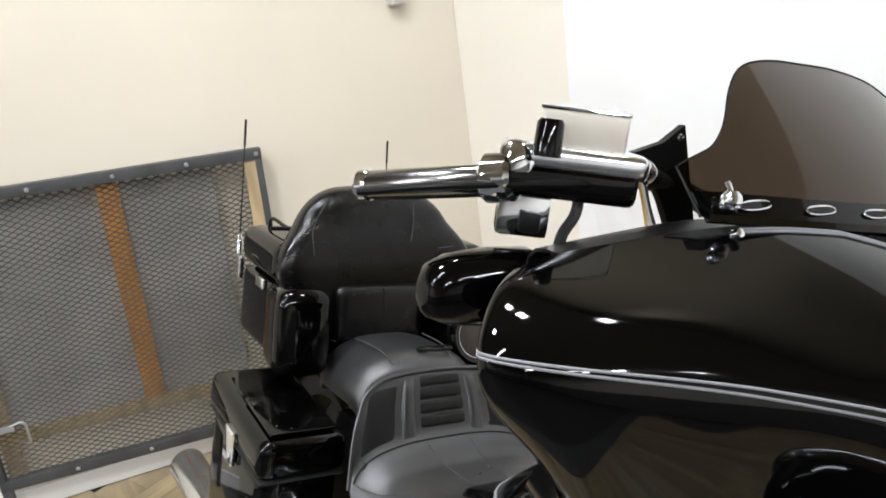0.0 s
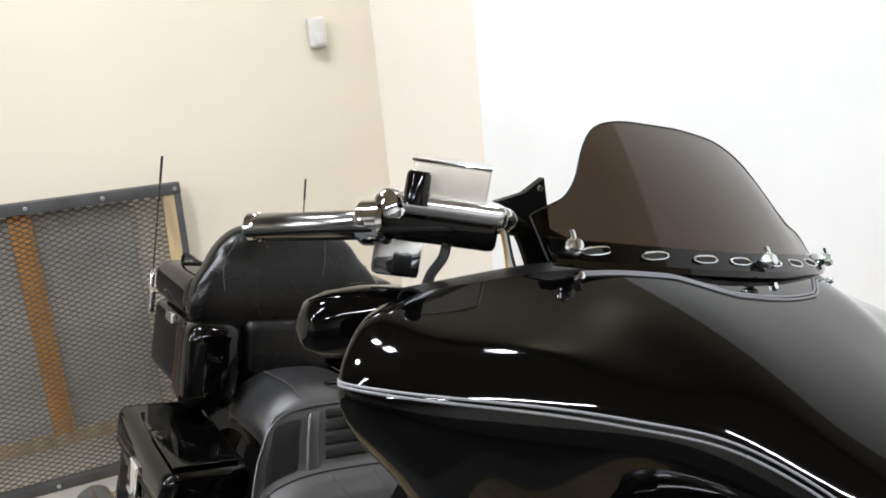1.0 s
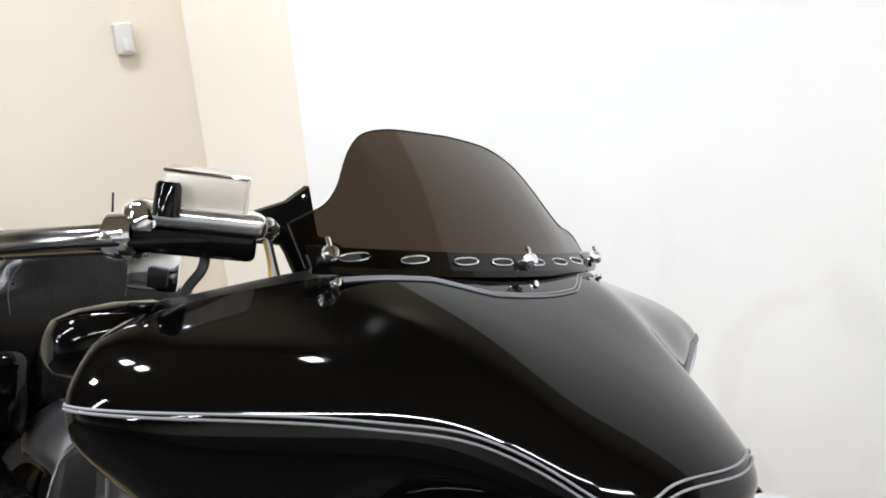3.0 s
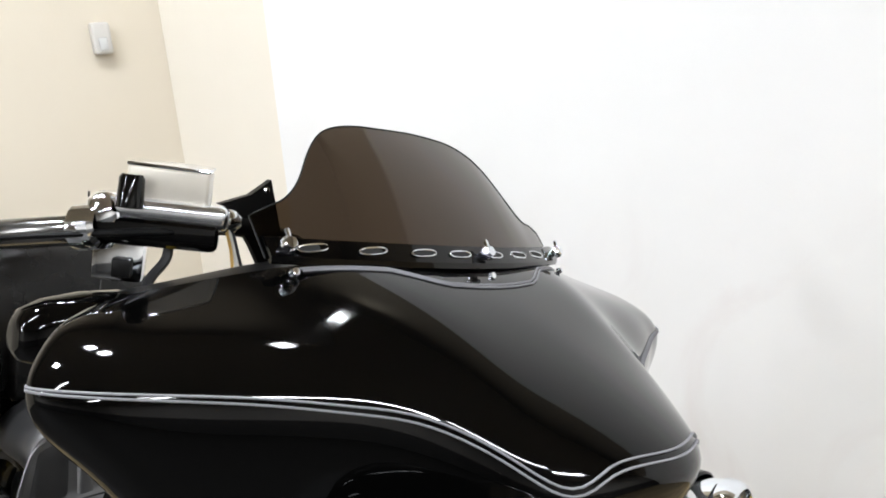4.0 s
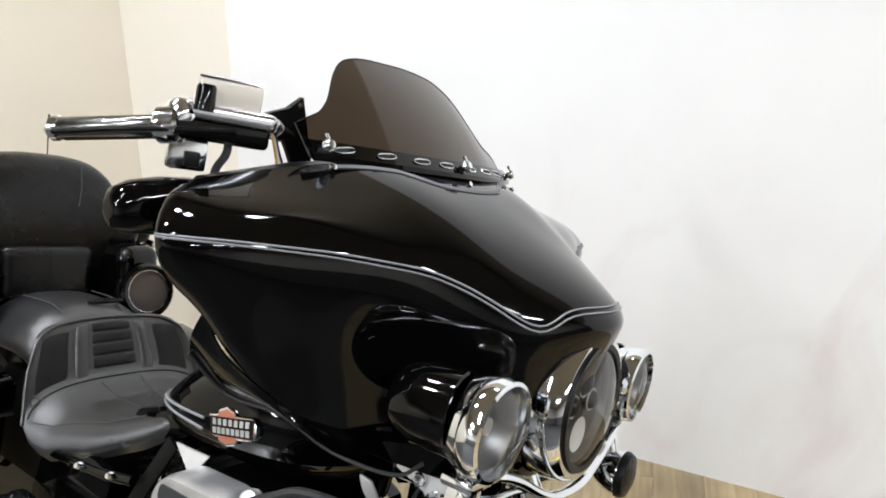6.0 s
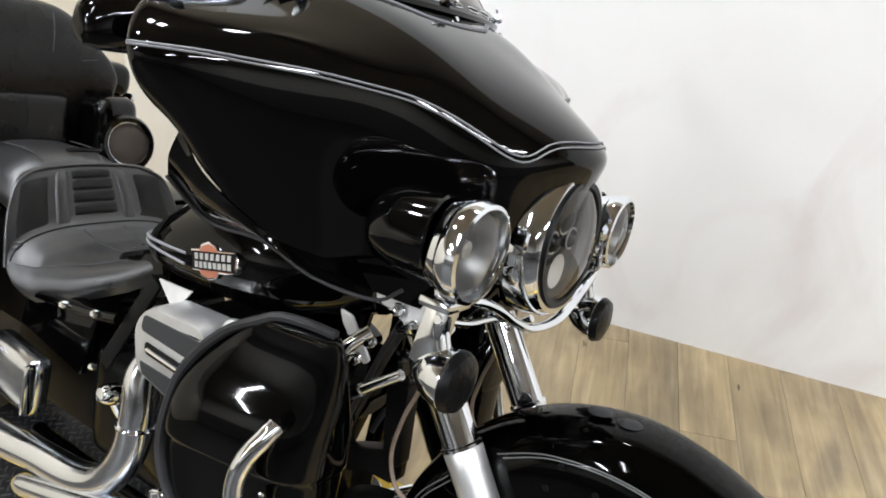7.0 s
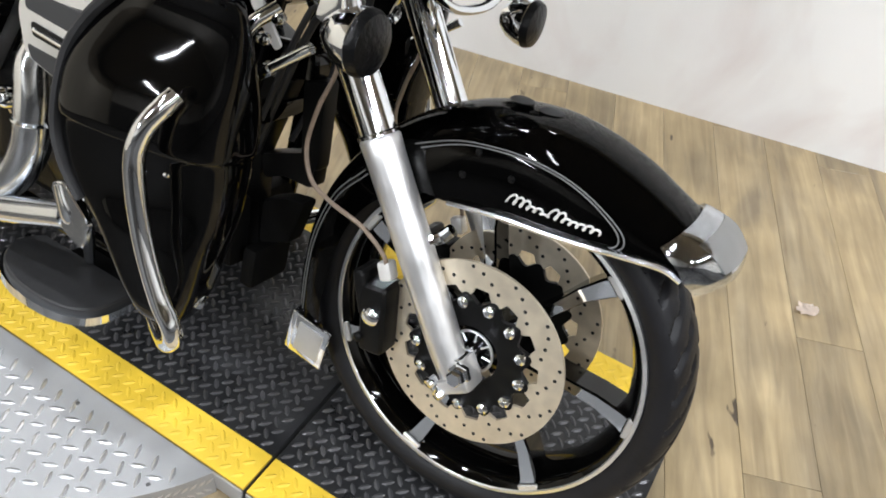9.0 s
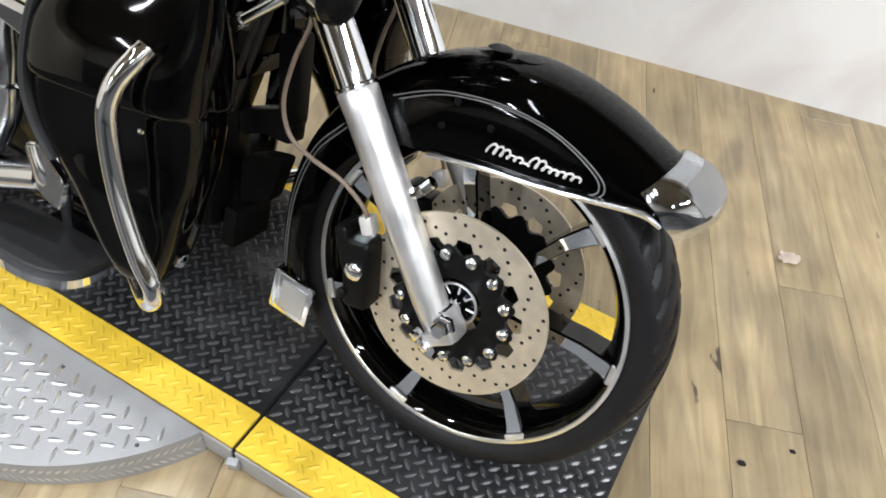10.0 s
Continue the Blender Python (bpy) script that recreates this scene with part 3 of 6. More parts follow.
# ---- motorcycle ----
# Its own axes: x forward, y to its left, z up; the origin is the front axle. It leans on its stand.
moto = tagged(new("motorcycle"), "black touring motorcycle with chrome trim leaning on its stand", "motorcycle")
moto.matrix_world = Matrix(((0.9998, 0.0175, 0.0053, 0), (-0.0183, 0.9565, 0.2911, 0), (0, -0.2911, 0.9567, 0.3675), (0, 0, 0, 1)))
AXLE = pose(0, 0, 0, 90, 0, 0)     # turns a lathe's z to the bike's right


def holder(name, parent=moto, label=""):
    ob = new(name)
    ob.parent = parent
    if label:
        ob["label"] = label
    return ob


# -- front wheel --
wheel = holder("front_wheel", label="black cast wheel with polished spokes")
prof = [(0.254, 0.046), (0.262, 0.056), (0.276, 0.062), (0.290, 0.0605), (0.299, 0.053), (0.306, 0.038), (0.3105, 0.020), (0.312, 0.0)]
prof = prof + [(r, -h) for r, h in prof[-2::-1]]
fine = [(v.x, v.y) for v in spline([(r, h, 0) for r, h in prof], 3)]
SEG = 300
rings = []
for j in range(SEG):
    a = 2 * math.pi * j / SEG
    ring = []
    for r, h in fine:
        g = 0.0
        if r > 0.296:
            u = (a * 0.31 + abs(h) * 1.1 + (0.02 if h > 0 else 0)) % 0.052
            if u < 0.0095 and abs(h) > 0.008:
                g = 0.006
        ring.append(Vector(((r - g) * math.cos(a), -h, (r - g) * math.sin(a))))
    rings.append(ring)
bm = bmesh.new()
rings_bm(rings, False, False, bm, wrap=True)
part("tyre", bm, TYRE_M, wheel, "black tyre with diagonal tread grooves", sharp=40)
p2 = [(0.255, 0.052), (0.250, 0.055), (0.243, 0.050), (0.236, 0.036), (0.228, 0.020), (0.225, 0.0), (0.228, -0.020), (0.236, -0.036), (0.243, -0.050), (0.250, -0.055), (0.255, -0.052)]
part("rim", lathe_bm(p2, AXLE, 96), GLOSS, wheel, "gloss black rim")
for s in (1, -1):
    part("rim_lip", lathe_bm([(0.2585, 0.050 * s), (0.2575, 0.0565 * s), (0.252, 0.0575 * s), (0.2505, 0.055 * s)], AXLE, 96), ALU, wheel, "machined bright rim lip")
for i in range(7):
    a = radians(47 + i * 360 / 7)
    rings = []
    for r, w, hf, hb, sw in ((0.030, 0.012, 0.034, -0.034, 0), (0.070, 0.009, 0.030, -0.030, 0.03), (0.130, 0.009, 0.034, -0.018, 0.08), (0.190, 0.0115, 0.042, -0.010, 0.10), (0.232, 0.015, 0.049, -0.006, 0.08), (0.2405, 0.016, 0.051, -0.004, 0.07)):
        c = Vector((math.cos(a + sw), 0, math.sin(a + sw)))
        t = Vector((-c.z, 0, c.x))
        rings.append([c * r + t * (w * k) + Vector((0, -h, 0)) for k, h in ((-1, hf - 0.004), (-0.8, hf), (0.8, hf), (1, hf - 0.004), (0.75, hb), (-0.75, hb))])
    bm = rings_bm(rings)
    for f in bm.faces:
        f.normal_update()
    for f in bm.faces:
        ys = [v.co.y for v in f.verts]
        if len(f.verts) == 4 and all(abs((v.co - Vector((0, v.co.y, 0))).length) > 0 for v in f.verts) and max(ys) < -0.024 and abs(f.normal.y) > 0.8:
            f.material_index = 1
    part("spoke", bm, [GLOSS, CHROME], wheel, "black spoke with a polished face", sharp=20)
for i in range(7):
    a = radians(47 + i * 360 / 7) + 0.07
    part("rim_pad", box_bm((0.010, 0.010, 0.036), (0, 0, 0), bevel=0.002, seg=1), ALU, wheel, "bright machined pad at the rim").matrix_local = pose(0.2475 * math.cos(a), -0.050, 0.2475 * math.sin(a), 0, -math.degrees(a), 0)
part("hub", lathe_bm([(0.0, 0.070), (0.030, 0.070), (0.034, 0.060), (0.036, 0.040), (0.050, 0.034), (0.050, -0.034), (0.036, -0.040), (0.034, -0.06), (0.03, -0.07), (0, -0.07)], AXLE, 40), GLOSS, wheel)
ring = part("bearing_ring", tube_bm([(0.034 * math.cos(a), -0.075, 0.034 * math.sin(a)) for a in np.linspace(0, 2 * math.pi, 24, endpoint=False)], 0.0022, 8, 2, closed=True), ALU, wheel, "open silver sensor ring")
for k in range(8):
    a = k * math.pi / 4
    tb = tube_bm([(0.018 * math.cos(a), -0.075, 0.018 * math.sin(a)), (0.033 * math.cos(a), -0.075, 0.033 * math.sin(a))], 0.0018, 6, 2)
    part("ring_spoke", tb, ALU, ring)
part("axle", lathe_bm([(0, 0.125), (0.010, 0.124), (0.012, 0.118), (0.012, -0.118), (0.010, -0.124), (0, -0.125)], AXLE, 24), CHROME, wheel)


def rotor_bm(s):
    bm = bmesh.new()
    n = 156
    rows = []
    for j in range(n):
        a = 2 * math.pi * j / n
        ri = 0.108 - 0.012 * max(0.0, math.cos(a * 13 + 0.4)) ** 0.5 if math.cos(a * 13 + 0.4) > 0 else 0.108 + 0.003
        rows.append([Vector((r * math.cos(a), -s * h, r * math.sin(a))) for r, h in ((ri, 0.080), (0.150, 0.080), (0.150, 0.0850), (ri, 0.0850))])
    rings_bm(rows, True, False, bm, wrap=True)
    for j in range(52):
        a = 2 * math.pi * j / 52
        r = (0.1165, 0.126, 0.1365, 0.1435)[j % 4]
        for side in (0.0852, 0.0798):
            t = bmesh.new()
            bmesh.ops.create_circle(t, cap_ends=True, segments=8, radius=0.0031)
            t.transform(Matrix.Translation((r * math.cos(a), -s * side, r * math.sin(a))) @ AXLE)
            merge(bm, t, 1)
    return bm


for s, nm in ((1, "right"), (-1, "left")):
    rot = part("brake_rotor", rotor_bm(s), [STEEL_ROTOR, PIT_DARK], wheel, "drilled steel brake rotor", smooth=False)
    rows = []
    for j in range(130):
        a = 2 * math.pi * j / 130
        ro = 0.094 + 0.008 * math.cos(a * 13 + 0.4)
        rows.append([Vector((r * math.cos(a), -s * h, r * math.sin(a))) for r, h in ((0.046, 0.074), (ro, 0.079), (ro, 0.0865), (0.046, 0.083))])
    bm = bmesh.new()
    rings_bm(rows, True, False, bm, wrap=True)
    part("rotor_carrier", bm, SATIN, rot, "black scalloped carrier", smooth=False)
    for k in range(13):
        a = (2 * math.pi * k - 0.4) / 13 + 0.03
        part("rotor_bolt", lathe_bm([(0, 0.0955), (0.0035, 0.0955), (0.0045, 0.0945), (0.0085, 0.0925), (0.0094, 0.0862)], Matrix.Translation((0.087 * math.cos(a), 0, 0.087 * math.sin(a))) @ (AXLE if s > 0 else pose(0, 0, 0, -90, 0, 0)), 14), CHROME, rot)

# -- fork --
FA, FB, FC = Vector((0.006, 0, -0.040)), Vector((-0.216, 0, 0.269)), Vector((-0.345, 0, 0.449))
for s in (-1, 1):
    off = Vector((0, 0.107 * s, 0))
    leg = holder("fork_leg", label="polished aluminium fork leg")
    d = (FB - FA)
    L = d.length
    part("slider", lathe_bm([(0, -0.004), (0.014, -0.002), (0.022, 0.004), (0.0245, 0.03), (0.0265, 0.06), (0.0275, 0.14), (0.029, L - 0.03), (0.030, L - 0.004), (0.028, L), (0.02, L)], aim(FA + off, d), 32), ALU, leg, "brushed aluminium slider")
    part("upper_cover", lathe_bm([(0.0275, L + 0.001), (0.0275, L + 0.20), (0.022, L + 0.202)], aim(FA + off, d), 32), CHROME, leg, "chrome upper fork cover")
    part("dust_ring", lathe_bm([(0.0285, L - 0.002), (0.0315, L), (0.0315, L + 0.004), (0.0285, L + 0.006)], aim(FA + off, d), 32), CHROME, leg)
    part("axle_clamp", box_bm((0.030, 0.044, 0.050), tuple(FA + off + Vector((0.004, 0.0, 0.026))), (0, -36, 0), bevel=0.008), ALU, leg)
    for k in (0, 1):
        part("clamp_nut", lathe_bm([(0, 0.016), (0.007, 0.015), (0.009, 0.010), (0.009, 0)], aim(FA + off + Vector((-0.030 + 0.018 * k, 0.022 * s, 0.004 - 0.012 * k)), (-0.2, s, -0.3)), 10), CHROME, leg, smooth=False)
    part("axle_nut", lathe_bm([(0, 0.018), (0.011, 0.018), (0.0135, 0.014), (0.0135, 0.002), (0.018, 0.001), (0.018, -0.006)], aim(FA + off + Vector((0.004, 0.024 * s, 0.034)), (0, s, 0)), 6), CHROME, leg, "chrome hexagon axle nut", smooth=False)
    part("slider_foot", box_bm((0.052, 0.030, 0.022), tuple(FA + off + Vector((0.002, 0.014 * s, 0.010))), (0, -36, 0), bevel=0.006), ALU, leg)
    part("fender_mount", tube_bm([tuple(FA.lerp(FB, 0.58) + off * 1.05), tuple(FA.lerp(FB, 0.58) + off + Vector((0.030, -0.012 * s, 0.020))), tuple(FA.lerp(FB, 0.58) + off + Vector((0.045, -0.016 * s, 0.040)))], 0.010, 10), CHROME, leg)
# -- brakes --
for s in (-1, 1):
    cal = holder("brake_caliper", label="black brake caliper with silver pins")
    bm = box_bm((0.046, 0.052, 0.118), (0, 0, 0), bevel=0.013, seg=3)
    bm.transform(pose(-0.150, 0.102 * s, -0.004, 0, -10, 0))
    part("caliper_body", bm, SATIN, cal)
    bm = box_bm((0.022, 0.058, 0.075), (0, 0, 0), bevel=0.009, seg=3)
    bm.transform(pose(-0.178, 0.098 * s, 0.030, 0, -22, 0))
    part("bridge", bm, SATIN, cal)
    part("pin", lathe_bm([(0, 0.012), (0.010, 0.011), (0.0150, 0.007), (0.0150, 0)], aim((-0.150, 0.126 * s, 0.006), (0, s, 0)), 16), CHROME, cal)
    part("pin", lathe_bm([(0, 0.010), (0.005, 0.009), (0.008, 0.006), (0.008, 0)], aim((-0.163, 0.126 * s, -0.040), (0, s, 0)), 16), SATIN, cal)
    part("banjo_fitting", box_bm((0.022, 0.022, 0.03), (-0.150, 0.112 * s, 0.082), (0, -25, 0), bevel=0.005), BARE, cal)
for s in (-1, 1):
    part("brake_hose", tube_bm([(-0.150, 0.118 * s, 0.09), (-0.160, 0.122 * s, 0.110), (-0.201, 0.128 * s, 0.138), (-0.258, 0.128 * s, 0.150), (-0.301, 0.125 * s, 0.168), (-0.322, 0.120 * s, 0.212), (-0.315, 0.118 * s, 0.275), (-0.300, 0.112 * s, 0.345), (-0.33, 0.10 * s, 0.43)], 0.0036, 8), CABLE_BR, moto, "brown braided brake hose")

# -- front fender --
fender = holder("front_fender", label="gloss black front fender with silver pinstripes")


def fender_edges(deg):
    """Crown and lower edge radius at an angle round the axle."""
    rc = float(np.interp(deg, [40, 45, 50, 57, 64, 75, 90, 110, 130, 150, 180, 212], [0.384, 0.391, 0.386, 0.373, 0.368, 0.366, 0.367, 0.362, 0.354, 0.347, 0.340, 0.352]))
    re = float(np.interp(deg, [40, 45, 51, 56, 65, 78, 90, 105, 116, 128, 150, 180, 212], [0.348, 0.340, 0.330, 0.304, 0.268, 0.240, 0.230, 0.229, 0.236, 0.262, 0.268, 0.262, 0.290]))
    hw = float(np.interp(deg, [40, 50, 70, 120, 212], [0.060, 0.074, 0.086, 0.088, 0.084]))
    return rc, re, hw


def fender_section(deg, n=10, grow=0.0, edge=None):
    rc, re, hw = fender_edges(deg)
    re = re if edge is None else edge
    rc, hw = rc + grow, hw + grow
    rs = max(re, rc - 0.085)
    out = []
    for i in range(n + 1):
        t = math.pi / 2 * i / n
        out.append((hw * math.sin(t) ** 0.75, rs + (rc - rs) * math.cos(t) ** 0.75))
    for i in range(1, 5):
        out.append((hw, rs + (re - rs) * i / 4))
    a = radians(deg)
    half = [Vector((r * math.cos(a), -y, r * math.sin(a))) for y, r in out]
    return [Vector((v.x, -v.y, v.z)) for v in half[:0:-1]] + half


def fender_side(x, z, grow=0.0015):
    """The point of the right side over (x, z)."""
    deg = math.degrees(math.atan2(z, x)) % 360
    r = math.hypot(x, z)
    rc, re, hw = fender_edges(deg)
    rs = max(re, rc - 0.085)
    if r <= rs:
        y = hw
    else:
        c = min(1.0, max(0.0, (r - rs) / (rc - rs))) ** (1 / 0.75)
        y = hw * max(0.0, math.sqrt(max(0.0, 1 - c * c))) ** 0.75
    return (x, -(y + grow), z)


bm = bmesh.new()
rings_bm([fender_section(d) for d in np.linspace(45, 212, 64)], False, False, bm)
bmesh.ops.solidify(bm, geom=bm.faces[:], thickness=0.003)
part("fender_shell", bm, GLOSS, fender)
bm = bmesh.new()
tip_rows = []
for d in np.linspace(43.6, 56.5, 16):
    rc, re, hw = fender_edges(d)
    swell = 0.004 + 0.009 * math.sin(math.pi * (d - 43.6) / 12.9) ** 0.8
    tip_rows.append(fender_section(d, grow=swell, edge=float(np.interp(d, [43.6, 47.5, 50.5, 56.5], [re + 0.002, re + 0.006, rc - 0.040, rc - 0.034]))))
rings_bm(tip_rows, False, False, bm)
bmesh.ops.solidify(bm, geom=bm.faces[:], thickness=0.004)
tip = part("fender_tip", bm, CHROME, fender, "chrome fender tip bumper")
bm = bmesh.new()
strip = []
for d in np.linspace(45.8, 53.0, 7):
    sec = fender_section(d, grow=0.0065 + 0.009 * math.sin(math.pi * (d - 43.6) / 12.9) ** 0.8)
    mid = len(sec) // 2
    strip.append(sec[mid - 5:mid + 6])
rings_bm(strip, False, False, bm)
bmesh.ops.solidify(bm, geom=bm.faces[:], thickness=0.003)
part("tip_inset", bm, SILVER, tip, "dull grey inset on the tip")
part("tip_bumper", tube_bm(fender_section(46.0, grow=0.004, edge=fender_edges(46.0)[1] + 0.004), 0.0075, 10, straight=True), CHROME, tip, "thick chrome bumper rim")


def edge_point(deg, s):
    rc, re, hw = fender_edges(deg)
    a = radians(deg)
    return ((re + 0.002) * math.cos(a), s * (hw + 0.003), (re + 0.002) * math.sin(a))


for s in (-1, 1):
    part("edge_trim", tube_bm([edge_point(d, s) for d in (48, 52, 58, 68, 80, 92, 104, 114)], 0.0076, 10, 4, flat=0.7), SATIN_CHROME, fender, "bright chrome edge trim")
    skirt = box_bm((0.070, 0.006, 0.078), (0, 0, 0), bevel=0.0028, seg=2)
    skirt.transform(pose(-0.270, 0.0885 * s, -0.136, 0, 5, 0))
    sk = part("skirt_trim", skirt, CHROME, fender, "chrome skirt end panel")
    inset = box_bm((0.050, 0.003, 0.056), (0, 0, 0), bevel=0.0012)
    inset.transform(pose(-0.270, 0.0926 * s, -0.136, 0, 5, 0))
    part("inset_panel", inset, SILVER, sk, "dull silver inset")
bm = box_bm((0.012, 0.170, 0.080), (-0.312, 0, -0.137), (0, 4, 0), bevel=0.003)
part("skirt_back", bm, CHROME, fender, "chrome skirt end panel")
for off_r in (0.0, 0.007):
    k = 1 - off_r / 0.12
    cx, cz = 0.02, 0.265
    loop = [(-0.172, 0.270), (-0.125, 0.295), (-0.084, 0.309), (-0.02, 0.319), (0.045, 0.316), (0.098, 0.301), (0.136, 0.280), (0.146, 0.264), (0.138, 0.253), (0.112, 0.246)]
    pts = [fender_side(cx + (x - cx) * k, cz + (z - cz) * k) for x, z in [(v.x, v.y) for v in spline([(x, z, 0) for x, z in loop], 5)]]
    for s in (1, -1):
        part("pinstripe", tube_bm([(x, y * s, z) for x, y, z in pts], 0.0011, 6, straight=True), PIN_THIN, fender, "thin silver pinstripe")
    rear = [(-0.240, 0.199), (-0.288, 0.133), (-0.313, 0.032), (-0.308, -0.086)]
    pts = [fender_side(x + off_r, z - off_r * 0.4) for x, z in [(v.x, v.y) for v in spline([(x, z, 0) for x, z in rear], 6)]]
    for s in (1, -1):
        part("pinstripe", tube_bm([(x, y * s, z) for x, y, z in pts], 0.0010, 6, straight=True), PIN_THIN, fender, "thin silver pinstripe")
# the script badge, as one looping chrome stroke
LOOPS = [1.0, 0.95, 0.85, 0.45, 0.5, 0.12, 1.0, 0.95, 0.5, 0.45, 0.5, 0.6, 0.45]     # heights of the strokes, two tall starts


def flourish(t):
    """A row of joined loops that lean forward."""
    k = min(t * len(LOOPS), len(LOOPS) - 1e-6)
    a = 2 * math.pi * (k % 1.0)
    v = 0.0138 * LOOPS[int(k)] * (0.5 - 0.5 * math.cos(a))
    u = 0.0099 * k - 0.0030 * math.sin(a) + 0.30 * v
    return fender_side(-0.016 + u, 0.254 + 0.092 * u + v, 0.004)


part("script_badge", tube_bm([flourish(t) for t in np.linspace(0, 1, 300)], 0.0016, 6, straight=True), BARE, fender, "chrome looping script badge")
for x, z in ((-0.075, 0.30), (-0.02, 0.285), (-0.088, 0.262)):
    part("fender_bolt", lathe_bm([(0, 0.004), (0.004, 0.0035), (0.0055, 0)], aim(fender_side(x, z), (0, -1, 0)), 12), SATIN, fender)
for x in (-0.065, -0.02):
    part("top_grommet", lathe_bm([(0, 0.005), (0.009, 0.004), (0.015, 0.002), (0.018, 0)], aim((x, -0.012, 0.366 + x * 0.02), (-0.08, 0, 1)), 20), RUBBER, fender)

# -- fairing --
fairing = holder("fairing", label="gloss black batwing fairing with silver double pinstripe")
COLS = [[(-0.474, 0, 0.857), (-0.40, 0, 0.828), (-0.30, 0, 0.784), (-0.160, 0, 0.714), (-0.172, 0, 0.665), (-0.20, 0, 0.54), (-0.25, 0, 0.45)]]
COLS.append([(-0.476, -0.07, 0.857), (-0.402, -0.07, 0.828), (-0.305, -0.07, 0.782), (-0.180, -0.075, 0.714), (-0.190, -0.072, 0.662), (-0.205, -0.07, 0.54), (-0.255, -0.07, 0.45)])
COLS.append([(-0.483, -0.13, 0.857), (-0.405, -0.13, 0.828), (-0.312, -0.132, 0.777), (-0.212, -0.137, 0.700), (-0.222, -0.128, 0.63), (-0.230, -0.125, 0.53), (-0.27, -0.12, 0.45)])
COLS.append([(-0.493, -0.18, 0.856), (-0.418, -0.175, 0.828), (-0.340, -0.172, 0.779), (-0.262, -0.169, 0.713), (-0.268, -0.162, 0.62), (-0.285, -0.160, 0.53), (-0.31, -0.16, 0.46)])
COLS.append([(-0.518, -0.235, 0.850), (-0.445, -0.23, 0.824), (-0.380, -0.226, 0.784), (-0.332, -0.222, 0.737), (-0.338, -0.215, 0.64), (-0.348, -0.21, 0.55), (-0.355, -0.20, 0.475)])
COLS.append([(-0.548, -0.30, 0.832), (-0.492, -0.305, 0.815), (-0.430, -0.31, 0.791), (-0.386, -0.315, 0.750), (-0.386, -0.306, 0.672), (-0.398, -0.295, 0.58), (-0.405, -0.28, 0.51)])
COLS.append([(-0.568, -0.37, 0.815), (-0.520, -0.378, 0.803), (-0.466, -0.385, 0.786), (-0.433, -0.388, 0.75), (-0.427, -0.378, 0.690), (-0.443, -0.362, 0.615), (-0.455, -0.34, 0.555)])
COLS.append([(-0.574, -0.406, 0.806), (-0.540, -0.428, 0.796), (-0.496, -0.447, 0.779), (-0.462, -0.452, 0.752), (-0.459, -0.443, 0.708), (-0.475, -0.423, 0.655), (-0.49, -0.40, 0.61)])
COLS.append([(-0.572, -0.428, 0.796), (-0.552, -0.457, 0.788), (-0.535, -0.479, 0.769), (-0.517, -0.494, 0.746), (-0.515, -0.486, 0.716), (-0.518, -0.456, 0.683), (-0.52, -0.412, 0.657)])
COLS.append([(x - 0.018, y + 0.014, z - 0.001) for x, y, z in COLS[-1]])
COLS.append([(x - 0.006, y + 0.044, z - 0.003) for x, y, z in COLS[-1]])
FULL = mirror_cols(COLS)
for i, c in enumerate(FULL):
    k = max(0.0, (c[3][1] - 0.22) / 0.3)     # the other wing reaches a little wider, with the bars turned
    FULL[i] = [(x + 0.03 * min(k, 0.9), y + 0.06 * min(k, 0.9), z) for x, y, z in c]
NU, NV = 6, 7
fine_cols = [spline(c, NV) for c in FULL]
grid_rows = [spline([c[i] for c in fine_cols], NU) for i in range(len(fine_cols[0]))]
for _ in range(22):
    old = [r[:] for r in grid_rows]
    last = len(old) - 1
    for i in range(last + 1):
        for k in range(1, len(old[0]) - 1):
            along = (old[i][k - 1] + old[i][k + 1]) / 2
            if 0 < i < last:
                along = (along + (old[i - 1][k] + old[i + 1][k]) / 2) / 2
            grid_rows[i][k] = old[i][k].lerp(along, 0.5)
bm = bmesh.new()
rings_bm(grid_rows, False, False, bm)
finish(bm)
bmesh.ops.solidify(bm, geom=bm.faces[:], thickness=0.003)
part("outer_shell", bm, GLOSS, fairing, sharp=70)


def on_shell(k, row):
    """A point of the shell at fine column k and a row that may lie between two."""
    i = min(int(row), len(grid_rows) - 2)
    return grid_rows[i][k].lerp(grid_rows[i + 1][k], row - i)


K = len(grid_rows[0])


def shell_line(k0, k1, row_of, lift=0.0012):
    pts = []
    for k in range(k0, k1 + 1):
        p = on_shell(k, row_of(k))
        q = on_shell(min(k + 1, K - 1), row_of(k)) - on_shell(max(k - 1, 0), row_of(k))
        r = on_shell(k, row_of(k) + 0.6) - on_shell(k, max(0, row_of(k) - 0.6))
        n = q.cross(r).normalized()
        if n.x < 0:
            n = -n
        pts.append(p + n * lift)
    return pts


r3 = 3 * NV


def stripe_row(k):
    y = abs(grid_rows[r3][k].y)
    return r3 - 0.2 + 1.35 * math.exp(-((y - 0.132) / 0.028) ** 2) - 0.55 * math.exp(-((y - 0.215) / 0.05) ** 2)


for dr in (-0.33, 0.33):
    part("pinstripe", tube_bm(shell_line(NU, K - 1 - NU, lambda k, dr=dr: stripe_row(k) + dr), 0.0022, 6, straight=True, flat=0.6), PIN, fairing, "silver pinstripe")


def upper_row(k):
    y = abs(grid_rows[0][k].y)
    return float(np.interp(y, [0, 0.035, 0.08, 0.10, 0.12, 0.145, 0.20, 0.30], [4.5, 4.4, 4.0, 3.3, 2.4, 1.4, 1.1, 1.0]))


